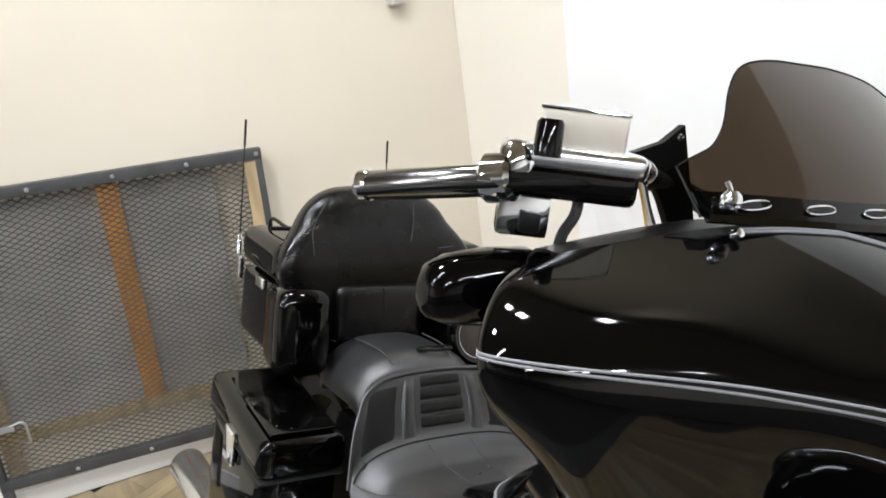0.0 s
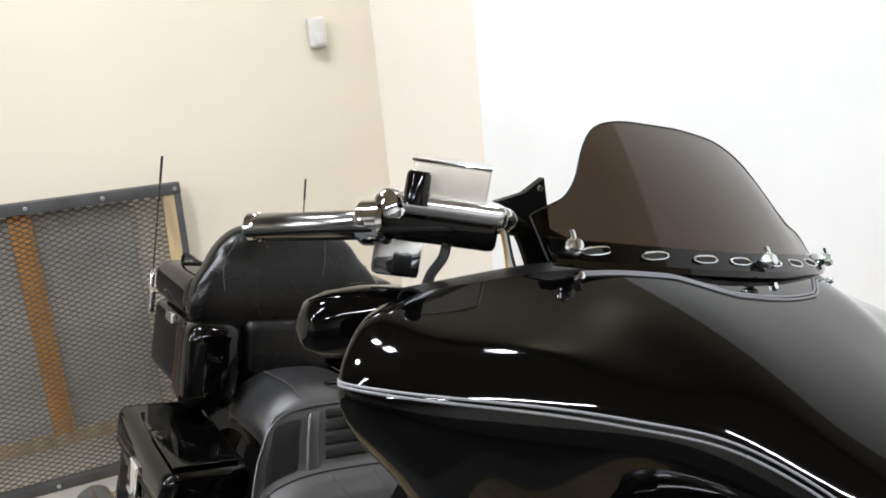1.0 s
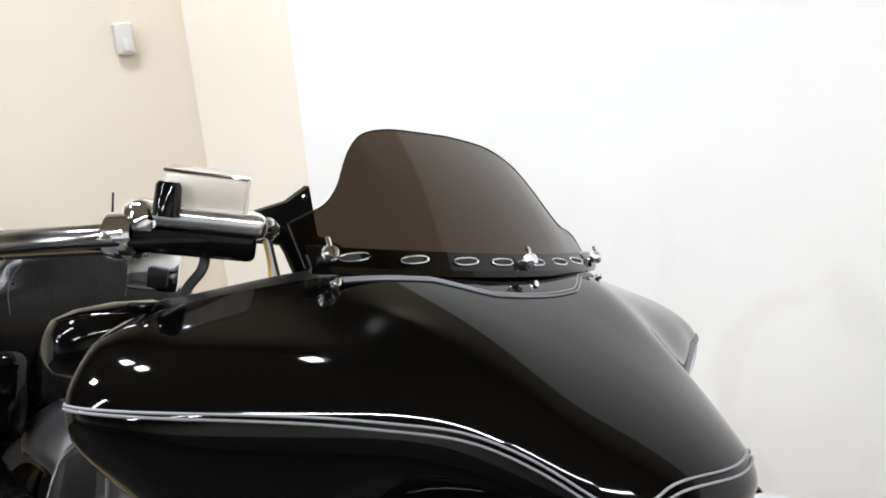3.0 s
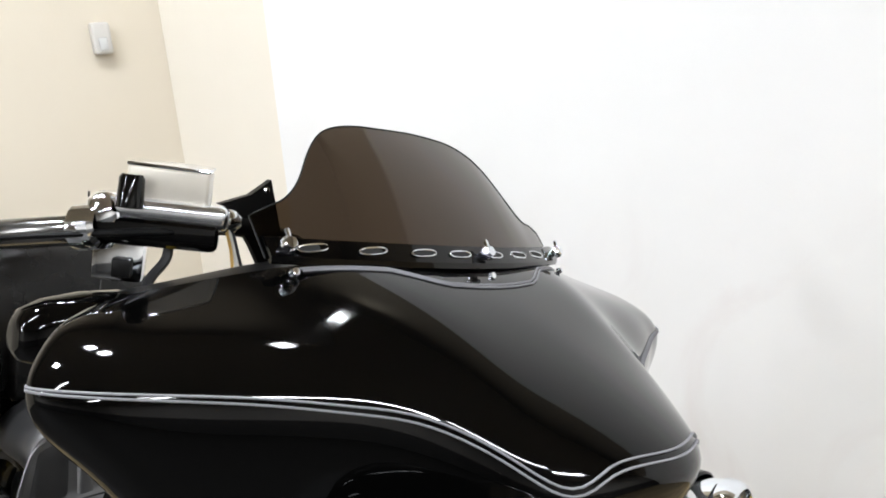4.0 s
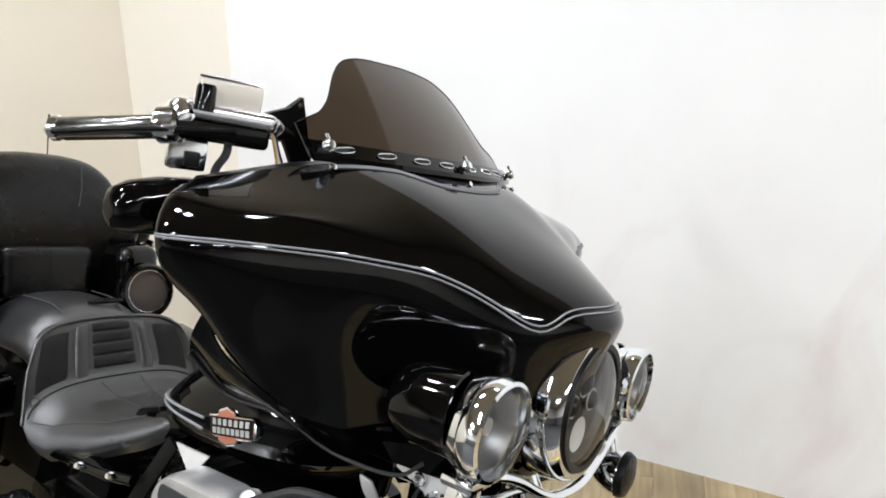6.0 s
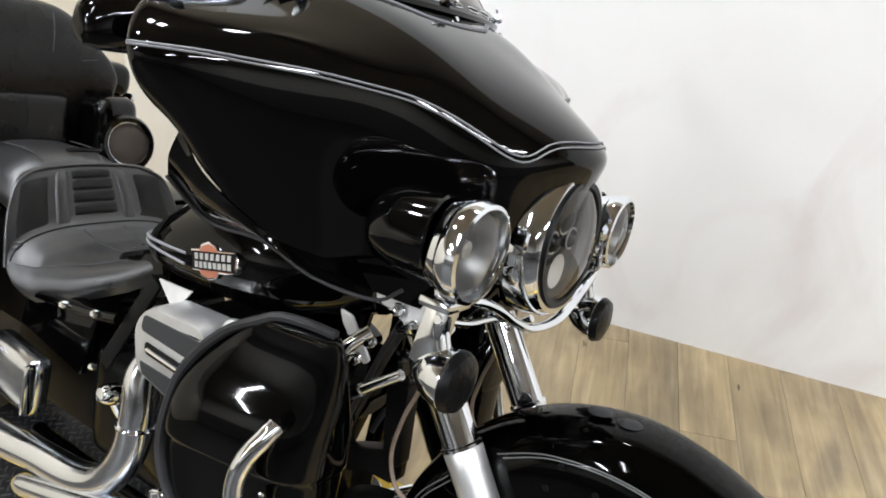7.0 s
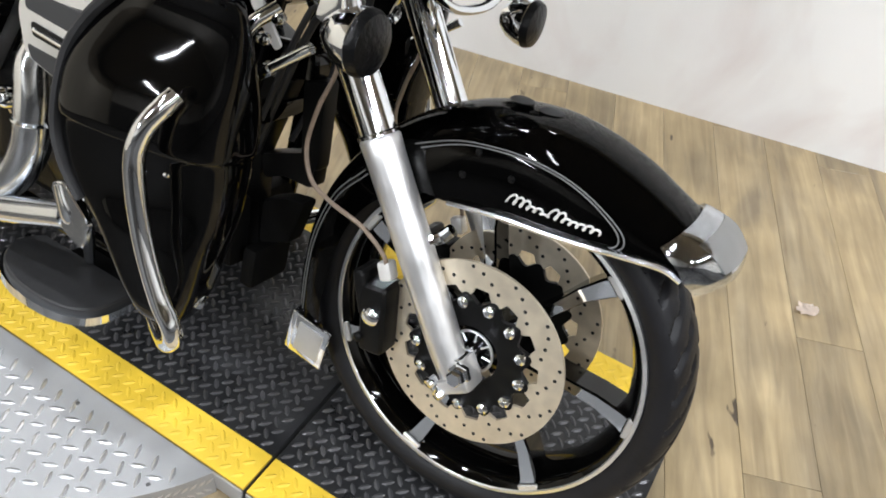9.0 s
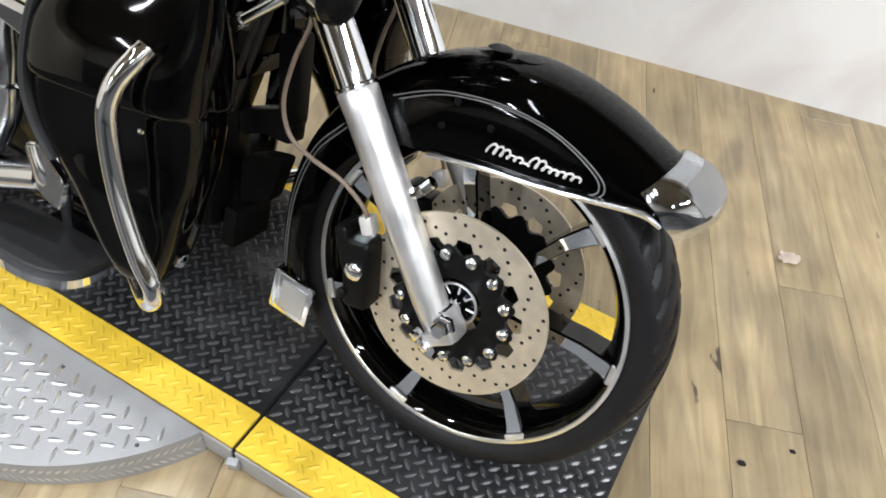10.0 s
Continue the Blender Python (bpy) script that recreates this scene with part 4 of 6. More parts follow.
ks = [k for k in range(K) if abs(grid_rows[0][k].y) < 0.245]
for dr in (-0.22, 0.22):
    part("pinstripe", tube_bm(shell_line(ks[0], ks[-1], lambda k, dr=dr: upper_row(k) + dr), 0.0014, 6, straight=True), PIN, fairing, "silver pinstripe")
# inner fairing: skirt below the shell and the rider's side
for s in (1, -1):
    up = [COLS[4][6], COLS[5][6], COLS[6][6], COLS[7][6], COLS[8][6]]
    low = [(-0.318, -0.250, 0.487), (-0.392, -0.285, 0.497), (-0.468, -0.305, 0.524), (-0.545, -0.330, 0.530), (-0.572, -0.380, 0.585)]
    cols = [[(a[0], s * a[1], a[2]), tuple((Vector((a[0], s * a[1], a[2])) * 0.5 + Vector((b[0], s * b[1], b[2])) * 0.5) + Vector((0.006, -0.012 * s, 0))), (b[0], s * b[1], b[2])] for a, b in zip(up, low)]
    part("inner_skirt", net_bm(cols, 4, 5, 0.003), GLOSS, fairing, "gloss black inner fairing skirt")
    part("skirt_edge", tube_bm([(-0.296, s * 0.222, 0.502)] + [(x, s * y * -1.004, z - 0.001) for x, y, z in low], 0.0028, 8, 6), RUBBER, fairing, "grey rubber edge strip")
inner = []
for i, c in enumerate(FULL[4:-4]):
    t, b = Vector(c[0]), Vector(c[6])
    inner.append([tuple(t + Vector((-0.004, 0, -0.006))), tuple(t + Vector((-0.06, 0, -0.02))), tuple(t.lerp(b, 0.45) + Vector((-0.10 if abs(t.y) < 0.4 else -0.05, 0, 0))), tuple(b + Vector((-0.05 if abs(t.y) < 0.4 else -0.02, 0, 0.01)))])
part("inner_fairing", net_bm(inner, 3, 4, 0.003), SATIN, fairing, "satin black inner fairing")
part("air_deflector_fin", rings_bm([[Vector(p) + Vector((d, 0, 0)) for p in ((-0.622, -0.207, 0.930), (-0.622, -0.233, 0.911), (-0.620, -0.272, 0.899), (-0.618, -0.250, 0.880), (-0.616, -0.230, 0.855), (-0.614, -0.208, 0.820), (-0.612, -0.180, 0.835))] for d in (0, 0.008)]), SATIN, fairing, "black triangular fin")
part("fin_screw", lathe_bm([(0, 0.003), (0.003, 0.002), (0.004, 0)], aim((-0.613, -0.212, 0.918), (1, 0, 0)), 10), CHROME, fairing)

# windshield with its vent trim
shield = holder("windshield", label="short smoked acrylic windshield with chrome screws")


def shield_base(y):
    return Vector((-0.468 - 0.066 * (y / 0.28) ** 2, y, 0.857 - 0.004 * (y / 0.28) ** 2))


rim_line = [(v.x, v.y) for v in spline([(0, 0.1535, 0), (0.05, 0.1515, 0), (0.095, 0.1465, 0), (0.14, 0.131, 0), (0.170, 0.108, 0), (0.195, 0.080, 0), (0.208, 0.068, 0), (0.224, 0.057, 0), (0.242, 0.050, 0), (0.265, 0.040, 0), (0.288, 0.026, 0)], 6)]
RIM_Y, RIM_H = [p[0] for p in rim_line], [p[1] for p in rim_line]
cols = []
for y in np.linspace(-0.267, 0.267, 73):
    ay = abs(y)
    b = shield_base(y)
    h = float(np.interp(ay, RIM_Y, RIM_H)) + (0.0085 * math.exp(-((ay - 0.15) / 0.06) ** 2) if y < 0 else -0.013 * math.exp(-((ay - 0.198) / 0.030) ** 2))
    line = []
    for k in range(15):
        t = k / 14
        line.append(b + Vector((-0.93 * h * t, 0, h * t)) + Vector((0.68, 0, 0.73)) * (0.006 * 4 * t * (1 - t) * min(1, h / 0.14) ** 2))
    cols.append(line)
bm = bmesh.new()
rings_bm(cols, False, False, bm)
part("screen", bm, SMOKE, shield, "smoked brown see-through screen", sharp=80)
part("screen_rim", tube_bm([cols[0][0]] + [c[-1] for c in cols] + [cols[-1][0]], 0.0011, 6, straight=True), SATIN, shield, "polished dark screen edge")
band = []
for y in np.linspace(-0.265, 0.265, 41):
    b = shield_base(y)
    n = Vector((1, y * 0.9, 0.55)).normalized()
    u = Vector((-0.93, 0, 1)).normalized()
    band.append([b + n * 0.005 - u * 0.006, b + n * 0.010, b + n * 0.010 + u * 0.024, b + n * 0.005 + u * 0.027, b + n * 0.0005 + u * 0.027, b + n * 0.0005 - u * 0.006])
part("vent_trim", rings_bm(band), GLOSS, shield, "black vent trim band", sharp=25)
for y in (-0.221, -0.155, -0.088, -0.030, 0.036, 0.100, 0.160):
    b = shield_base(y)
    n = Vector((1, y * 0.9, 0.55)).normalized()
    u = Vector((-0.93, 0, 1)).normalized()
    t = u.cross(n).normalized()
    c = b + n * 0.0108 + u * 0.0125
    loop = [c + t * (0.0185 * math.copysign(abs(math.cos(a)) ** 0.7, math.cos(a))) + u * (0.0045 * math.sin(a)) for a in np.linspace(0, 2 * math.pi, 28, endpoint=False)]
    sl = part("vent_slot", rings_bm([loop, [p - n * 0.0015 for p in loop]]), PIT_DARK, shield, "dark oval vent slot")
    part("slot_ring", tube_bm(loop, 0.0009, 6, straight=True, closed=True), CHROME, sl, "thin chrome ring")
for y in (-0.248, 0.012, 0.248):
    b = shield_base(y)
    n = Vector((1, y * 0.9, 0.55)).normalized()
    u = Vector((-0.93, 0, 1)).normalized()
    c = b + n * 0.010 + u * 0.012
    sc = part("shield_screw", lathe_bm([(0, 0.017), (0.006, 0.016), (0.0095, 0.011), (0.0095, 0.006), (0.006, 0.004), (0.006, 0)], aim(c, n), 18), CHROME, shield)
    part("screw_wing", box_bm((0.005, 0.005, 0.026), tuple(c + n * 0.012 + u * 0.004), (0, -35, 0), bevel=0.002), CHROME, sc)
    part("lower_stud", lathe_bm([(0, 0.009), (0.004, 0.008), (0.0048, 0.0)], aim(b + n * 0.004 - u * 0.018, n), 12), CHROME, sc)


# -- lamps --
def round_lamp(name, at, aimed, r, depth, label):
    """A lamp with a chrome bucket, trim ring, reflector and clear glass, facing along aimed."""
    lamp = holder(name, label=label)
    m = aim(at, aimed)
    part("bucket", lathe_bm([(0, -depth), (r * 0.45, -depth * 0.93), (r * 0.8, -depth * 0.62), (r * 0.97, -depth * 0.25), (r * 0.99, -0.012)], m, 44), CHROME, lamp, "chrome lamp bucket")
    part("trim_ring", lathe_bm([(r * 0.98, -0.018), (r * 1.04, -0.012), (r * 1.05, 0.0), (r * 1.01, 0.010), (r * 0.93, 0.012), (r * 0.89, 0.004), (r * 0.89, -0.004)], m, 48), CHROME, lamp, "chrome trim ring")
    part("reflector", lathe_bm([(0.0, -depth * 0.5), (r * 0.35, -depth * 0.45), (r * 0.7, -depth * 0.25), (r * 0.9, -0.004)], m, 36), principled("lamp_reflector", (0.17, 0.17, 0.17), 0.35, 0.6), lamp, "dull silver reflector")
    part("bulb_shield", lathe_bm([(0, -depth * 0.12), (r * 0.18, -depth * 0.14), (r * 0.22, -depth * 0.45)], m, 20), SILVER, lamp)
    part("glass", lathe_bm([(0, 0.016), (r * 0.3, 0.0145), (r * 0.6, 0.010), (r * 0.9, 0.001)], m, 40), LENS, lamp, "clear glass lens")
    return lamp


hl_at, hl_dir = Vector((-0.178, 0, 0.577)), Vector((1, 0, 0.03))
m = aim(hl_at, hl_dir)
head = holder("headlight", label="round headlight with chrome ring and projector lenses")
part("trim_ring", lathe_bm([(0.100, -0.075), (0.110, -0.06), (0.113, -0.03), (0.110, -0.006), (0.103, 0.004), (0.094, 0.004), (0.092, -0.004)], m, 64), CHROME, head, "chrome headlight trim ring")
part("black_ring", lathe_bm([(0.096, 0.003), (0.093, 0.008), (0.085, 0.007), (0.082, -0.004)], m, 64), SATIN, head, "black inner ring")
part("lamp_bowl", lathe_bm([(0.0, -0.035), (0.05, -0.03), (0.078, -0.016), (0.084, -0.002)], m, 48), principled("grey_lamp_bowl", (0.13, 0.13, 0.135), 0.4, 0.5), head, "dark grey lamp bowl")
for dx, dz, r in ((0.0, 0.034, 0.020), (-0.032, 0.002, 0.014), (0.032, 0.002, 0.014)):
    part("projector", lathe_bm([(r * 1.15, -0.03), (r * 1.15, -0.012), (r, -0.010), (r * 0.7, -0.004), (0, -0.001)], m @ Matrix.Translation((dx, dz, 0)), 28), DARK_LENS, head, "small dark projector lens")
    part("projector_ring", tube_bm([m @ Vector((dx + r * 1.12 * math.cos(a), dz + r * 1.12 * math.sin(a), -0.011)) for a in np.linspace(0, 2 * math.pi, 24, endpoint=False)], 0.0014, 6, 2, closed=True), SILVER, head)
part("bright_reflector", lathe_bm([(0.026, -0.010), (0.022, -0.012), (0, -0.02)], m @ Matrix.Translation((0, -0.044, 0)), 28), BADGE_WHITE, head, "bright lower reflector")
part("glass", lathe_bm([(0, 0.022), (0.03, 0.020), (0.06, 0.015), (0.084, 0.004)], m, 48), LENS, head, "clear domed glass")
nac = lathe_bm([(0.135, -0.14), (0.130, -0.09), (0.121, -0.06), (0.113, -0.055)], m, 64)
part("nacelle_ring", nac, GLOSS, head, "gloss black nacelle")
for s in (-1, 1):
    z = 0.588 if s < 0 else 0.565
    round_lamp("passing_lamp", (-0.195, 0.243 * s, z), (1, 0.03 * s, 0.0), 0.061, 0.085, "chrome passing lamp with clear glass")
    cup = lathe_bm([(0.0, -0.012), (0.034, -0.010), (0.046, 0.003), (0.051, 0.03), (0.053, 0.075), (0.05, 0.077)], aim((-0.314, 0.260 * s, z + 0.004), (1, -0.12 * s, 0.02)), 40)
    part("lamp_cup", cup, GLOSS, moto, "gloss black cup behind the passing lamp")
    sig = holder("turn_signal", label="bullet turn signal with smoked lens")
    bz = 0.428 if s < 0 else 0.408
    m2 = aim((-0.185, 0.246 * s, bz), (1, 0, 0.02))
    part("body", lathe_bm([(0, -0.050), (0.020, -0.046), (0.032, -0.030), (0.038, -0.012), (0.040, 0.0), (0.038, 0.004)], m2, 36), CHROME, sig, "chrome bullet body")
    part("smoked_lens", lathe_bm([(0.040, 0.001), (0.040, 0.006), (0.036, 0.014), (0.02, 0.019), (0, 0.020)], m2, 36), DARK_LENS, sig, "black smoked lens")
    part("stem", tube_bm([(-0.21, 0.246 * s, bz + 0.03), (-0.22, 0.246 * s, bz + 0.06), (-0.225, 0.244 * s, bz + 0.105)], 0.013, 12), CHROME, sig)
# the chrome lamp bar
bar = holder("lamp_bar", label="bent chrome bar carrying the passing lamps")
part("upper_bar", tube_bm([(-0.215, -0.262, 0.522), (-0.200, -0.205, 0.519), (-0.192, -0.155, 0.502), (-0.188, -0.10, 0.474), (-0.185, -0.04, 0.452), (-0.184, 0.04, 0.448), (-0.188, 0.10, 0.462), (-0.192, 0.155, 0.486), (-0.200, 0.205, 0.500), (-0.215, 0.262, 0.502)], 0.0085, 12, 6, flat=0.8), CHROME, bar)
for s in (-1, 1):
    part("lower_bar", tube_bm([(-0.215, 0.262 * s, 0.500), (-0.205, 0.20 * s, 0.486), (-0.200, 0.15 * s, 0.484), (-0.195, 0.105 * s, 0.476)], 0.0055, 10), CHROME, bar)
    part("lamp_mount", box_bm((0.045, 0.055, 0.014), (-0.218, 0.246 * s, 0.520), bevel=0.005), CHROME, bar)
    part("mount_block", box_bm((0.035, 0.030, 0.085), (-0.225, 0.244 * s, 0.475), (0, 8, 0), bevel=0.007), CHROME, bar)
    part("bracket_plate", rings_bm([[Vector((x, s * (0.150 + d), z)) for x, z in ((-0.405, 0.508), (-0.355, 0.522), (-0.300, 0.480), (-0.280, 0.430), (-0.330, 0.432), (-0.378, 0.448))] for d in (0, 0.004)]), BARE, bar, "bare metal bracket plate", smooth=False)
    part("strut", tube_bm([(-0.235, 0.19 * s, 0.468), (-0.29, 0.175 * s, 0.440), (-0.33, 0.15 * s, 0.42)], 0.010, 10), CHROME, bar)
    part("damper_tube", tube_bm([(-0.285, 0.200 * s, 0.380), (-0.343, 0.200 * s, 0.333)], [0.0075, 0.0075], 12, 4), SATIN_CHROME, bar, "short silver tube")
    part("damper_tip", tube_bm([(-0.343, 0.200 * s, 0.333), (-0.362, 0.200 * s, 0.318)], 0.010, 10, 3), CHROME, bar)
part("triple_clamp", box_bm((0.075, 0.29, 0.04), (-0.362, 0, 0.452), (0, -36, 0), bevel=0.012), GLOSS, moto, "black lower fork clamp")
part("steering_neck", tube_bm([(-0.40, 0, 0.42), (-0.50, 0, 0.56)], 0.04, 20, 2), GLOSS, moto, "black steering neck")

# -- handlebar --
hb = holder("handlebar", label="chrome and black handlebar with brake controls")
part("bar_tube", tube_bm([(-0.735, -0.424, 0.843), (-0.66, -0.365, 0.862), (-0.618, -0.27, 0.876), (-0.622, -0.18, 0.862), (-0.60, 0, 0.80), (-0.60, 0.15, 0.80), (-0.62, 0.27, 0.80)], 0.0120, 14), SATIN, hb, "black handlebar tube")
gd = Vector((-0.802, -0.457, 0.829)) - Vector((-0.675, -0.388, 0.858))
gl = gd.length
gm = aim((-0.675, -0.388, 0.858), gd)
grip = part("grip", lathe_bm([(0.013, 0), (0.0148, 0.004), (0.0148, gl - 0.012), (0.013, gl - 0.008)], gm, 28), GRIP_METAL, hb, "dark polished grip")
part("grip_end_cap", lathe_bm([(0.013, gl - 0.012), (0.0168, gl - 0.008), (0.0168, gl), (0.012, gl + 0.006), (0, gl + 0.006)], gm, 28), CHROME, grip)
part("grip_collar", lathe_bm([(0.021, -0.012), (0.0225, -0.008), (0.0225, 0.003), (0.020, 0.006)], gm, 28), CHROME, grip)
for k in range(3):
    a = radians(65 + k * 55)
    part("grip_band", box_bm((0.011, 0.003, gl * 0.86), (0, 0, 0), bevel=0.001), SATIN, grip).matrix_local = gm @ pose(0, 0, 0, 0, 0, math.degrees(a)) @ pose(0, 0.0145, gl * 0.46)
part("brake_lever", tube_bm([(-0.612, -0.300, 0.868), (-0.630, -0.36, 0.862), (-0.690, -0.43, 0.848), (-0.765, -0.478, 0.828)], [0.009, 0.0075, 0.006, 0.0075], 10, flat=0.6), SATIN, hb, "black brake lever")
part("switch_housing", box_bm((0.050, 0.125, 0.030), (-0.640, -0.325, 0.864), (0, 4, -33), bevel=0.010, seg=3), GLOSS, hb, "black lower switch housing")
part("master_cylinder", box_bm((0.050, 0.138, 0.026), (-0.640, -0.322, 0.885), (0, 4, -33), bevel=0.012, seg=5), SATIN_CHROME, hb, "chrome master cylinder body")
res = part("reservoir", box_bm((0.046, 0.082, 0.048), (-0.646, -0.311, 0.908), (0, 4, -38), bevel=0.005, seg=3), NICKEL_REFL, hb, "square polished fluid reservoir")
part("reservoir_lid", box_bm((0.048, 0.084, 0.004), (-0.646, -0.311, 0.9330), (0, 4, -38), bevel=0.002), CHROME, res)
part("sight_cap", lathe_bm([(0.0, 0.034), (0.010, 0.034), (0.0125, 0.030), (0.0135, 0)], aim((-0.632, -0.362, 0.887), (0, 0, 1)), 20), GLOSS, hb, "small black cap")
part("pivot_ball", lathe_bm([(0, 0.017), (0.008, 0.015), (0.0135, 0.008), (0.0145, 0), (0.0125, -0.010), (0.006, -0.018), (0, -0.018)], aim((-0.612, -0.262, 0.881), (0.3, 1, 0)), 24), CHROME, hb)
part("clamp", lathe_bm([(0.019, -0.016), (0.024, -0.012), (0.024, 0.012), (0.019, 0.016)], aim((-0.668, -0.382, 0.862), gd), 24), CHROME, hb)
part("clamp_dome", lathe_bm([(0, 0.020), (0.010, 0.018), (0.018, 0.012), (0.022, 0.0), (0.022, -0.008)], aim((-0.662, -0.371, 0.880), (0.05, -0.1, 1)), 24), CHROME, hb, "domed chrome clamp")
sw = part("switch_pod", box_bm((0.034, 0.052, 0.046), (-0.676, -0.345, 0.828), (0, 0, -33), bevel=0.007), CHROME, hb, "chrome switch pod")
part("switch_button", box_bm((0.02, 0.02, 0.02), (-0.655, -0.352, 0.822), (0, 0, -33), bevel=0.003), SATIN, sw)
part("throttle_cable", tube_bm([(-0.632, -0.315, 0.858), (-0.630, -0.318, 0.835), (-0.622, -0.338, 0.815), (-0.600, -0.36, 0.790)], 0.0055, 8), RUBBER, hb, "black throttle cable")
for k in range(3):
    part("wire", tube_bm([(-0.608, -0.262 + 0.004 * k, 0.868), (-0.603, -0.258 + 0.004 * k, 0.850), (-0.590, -0.262 + 0.006 * k, 0.830)], 0.0018, 6), (CABLE_YEL, BADGE_WHITE, RUBBER)[k], hb)
mir = holder("mirror", label="gloss black fairing mirror")
rings = []
for t, w, h, dx in ((0.010, 0.010, 0.014, 0.0), (0.018, 0.022, 0.026, 0.0), (0.038, 0.029, 0.034, 0.0), (0.075, 0.032, 0.038, 0.002), (0.115, 0.029, 0.037, 0.006), (0.140, 0.018, 0.024, 0.010), (0.150, 0.006, 0.010, 0.012)):
    rings.append([Vector((-0.690 + t * 0.28 + w * math.copysign(abs(math.cos(a)) ** 0.8, math.cos(a)), -0.452 + t * 0.9, 0.746 + t * 0.12 + h * math.copysign(abs(math.sin(a)) ** 0.8, math.sin(a)))) for a in np.linspace(0, 2 * math.pi, 28, endpoint=False)])
part("housing", rings_bm(rings), GLOSS, mir)
part("mirror_stem", tube_bm([(-0.665, -0.37, 0.755), (-0.62, -0.37, 0.765), (-0.58, -0.375, 0.79)], 0.010, 10), GLOSS, mir)

# -- fuel tank --
tank = holder("fuel_tank", label="gloss black teardrop fuel tank")
rings = []
for x, w, zt, zb in ((-0.400, 0.03, 0.475, 0.440), (-0.415, 0.085, 0.508, 0.420), (-0.470, 0.150, 0.535, 0.385), (-0.560, 0.195, 0.548, 0.352), (-0.650, 0.212, 0.545, 0.342), (-0.750, 0.212, 0.512, 0.342), (-0.815, 0.197, 0.470, 0.346), (-0.865, 0.165, 0.432, 0.350), (-0.905, 0.110, 0.402, 0.354), (-0.922, 0.045, 0.384, 0.360)):
    zc, h = (zt + zb) / 2 - 0.012, (zt - zb) / 2
    rings.append([Vector((x, w * math.copysign(abs(math.cos(a)) ** 0.75, math.cos(a)), zc + 0.012 * math.sin(a) + h * math.copysign(abs(math.sin(a)) ** 0.85, math.sin(a)))) for a in np.linspace(0, 2 * math.pi, 40, endpoint=False)])
fine_r = [[v for v in c] for c in zip(*[spline(list(c), 4) for c in zip(*rings)])]
part("tank_shell", rings_bm([list(r) for r in fine_r]), GLOSS, tank)
part("console", rings_bm([[Vector((x, w * math.cos(a), z + 0.016 * math.sin(a))) for a in np.linspace(0, 2 * math.pi, 24, endpoint=False)] for x, w, z in ((-0.44, 0.02, 0.530), (-0.47, 0.05, 0.552), (-0.60, 0.06, 0.574), (-0.74, 0.05, 0.550), (-0.85, 0.03, 0.470))]), SATIN, tank, "satin black tank console")
for s in (-1, 1):
    bd = holder("tank_badge", moto, "chrome-rimmed tank badge with orange ends and a black band")

    def on_tank(u, v, h, s=s):
        """A point of the badge: u along it, v up, h proud of the tank."""
        a = radians(14)
        x, z = u * math.cos(a) - v * math.sin(a), u * math.sin(a) + v * math.cos(a)
        return Vector((-0.647 + x, s * (0.2145 - 0.36 * u * u - 0.8 * max(0.0, z) ** 1.5 + h), 0.422 + z))

    def badge_edge(k):
        band = [(-0.051, -0.016), (-0.032, -0.0175), (-0.029, -0.025), (-0.012, -0.031), (0.008, -0.027), (0.013, -0.0185), (0.042, -0.0185), (0.052, -0.011), (0.053, 0.006), (0.044, 0.0165), (0.010, 0.017), (0.004, 0.025), (-0.012, 0.030), (-0.028, 0.025), (-0.031, 0.0175), (-0.051, 0.0165), (-0.0475, 0.0)]
        return [(u * (1 - k / 0.052), v * (1 - k / 0.028)) for u, v in band]

    part("badge_rim", rings_bm([[on_tank(u, v, -0.012) for u, v in badge_edge(0)], [on_tank(u, v, 0.0024) for u, v in badge_edge(0.0006)], [on_tank(u, v, 0.0030) for u, v in badge_edge(0.0022)]]), CHROME, bd, "chrome badge rim", sharp=25)
    part("badge_field", rings_bm([[on_tank(u, v, 0.0020) for u, v in badge_edge(0.0032)], [on_tank(u, v, 0.0036) for u, v in badge_edge(0.0036)]]), BADGE_RED, bd, "orange-red badge field", smooth=False)
    part("badge_band", rings_bm([[on_tank(u, v, h) for v, h in ((-0.0145, 0.0030), (-0.0145, 0.0044), (0.0140, 0.0044), (0.0140, 0.0030))] for u in np.linspace(-0.0465, 0.0475, 12)]), SATIN, bd, "black badge band", smooth=False)
    for v, cnt in ((0.0066, 7), (-0.0066, 8)):
        for i in range(cnt):
            u = -0.041 + 0.083 * (i + 0.5) / cnt
            bar = rings_bm([[on_tank(u + du, v + dv, h) for du, dv in ((-0.0036, -0.0048), (0.0036, -0.0048), (0.0036, 0.0048), (-0.0036, 0.0048))] for h in (0.0042, 0.0052)])
            part("badge_bar", bar, SILVER, bd, smooth=False)
    for k in range(2):
        part("tank_stripe", tube_bm([(-0.905, s * 0.104, 0.384 - 0.004 * k), (-0.88, s * 0.149, 0.391 - 0.006 * k), (-0.845, s * 0.183, 0.399 - 0.009 * k), (-0.79, s * 0.207, 0.408 - 0.013 * k), (-0.712, s * 0.2145, 0.414 - 0.018 * k)], 0.0024, 6, 6), PIN, tank, "grey pinstripe")

# -- rider seat --
seat = holder("rider_seat", label="black leather rider seat with ribbed bolster")


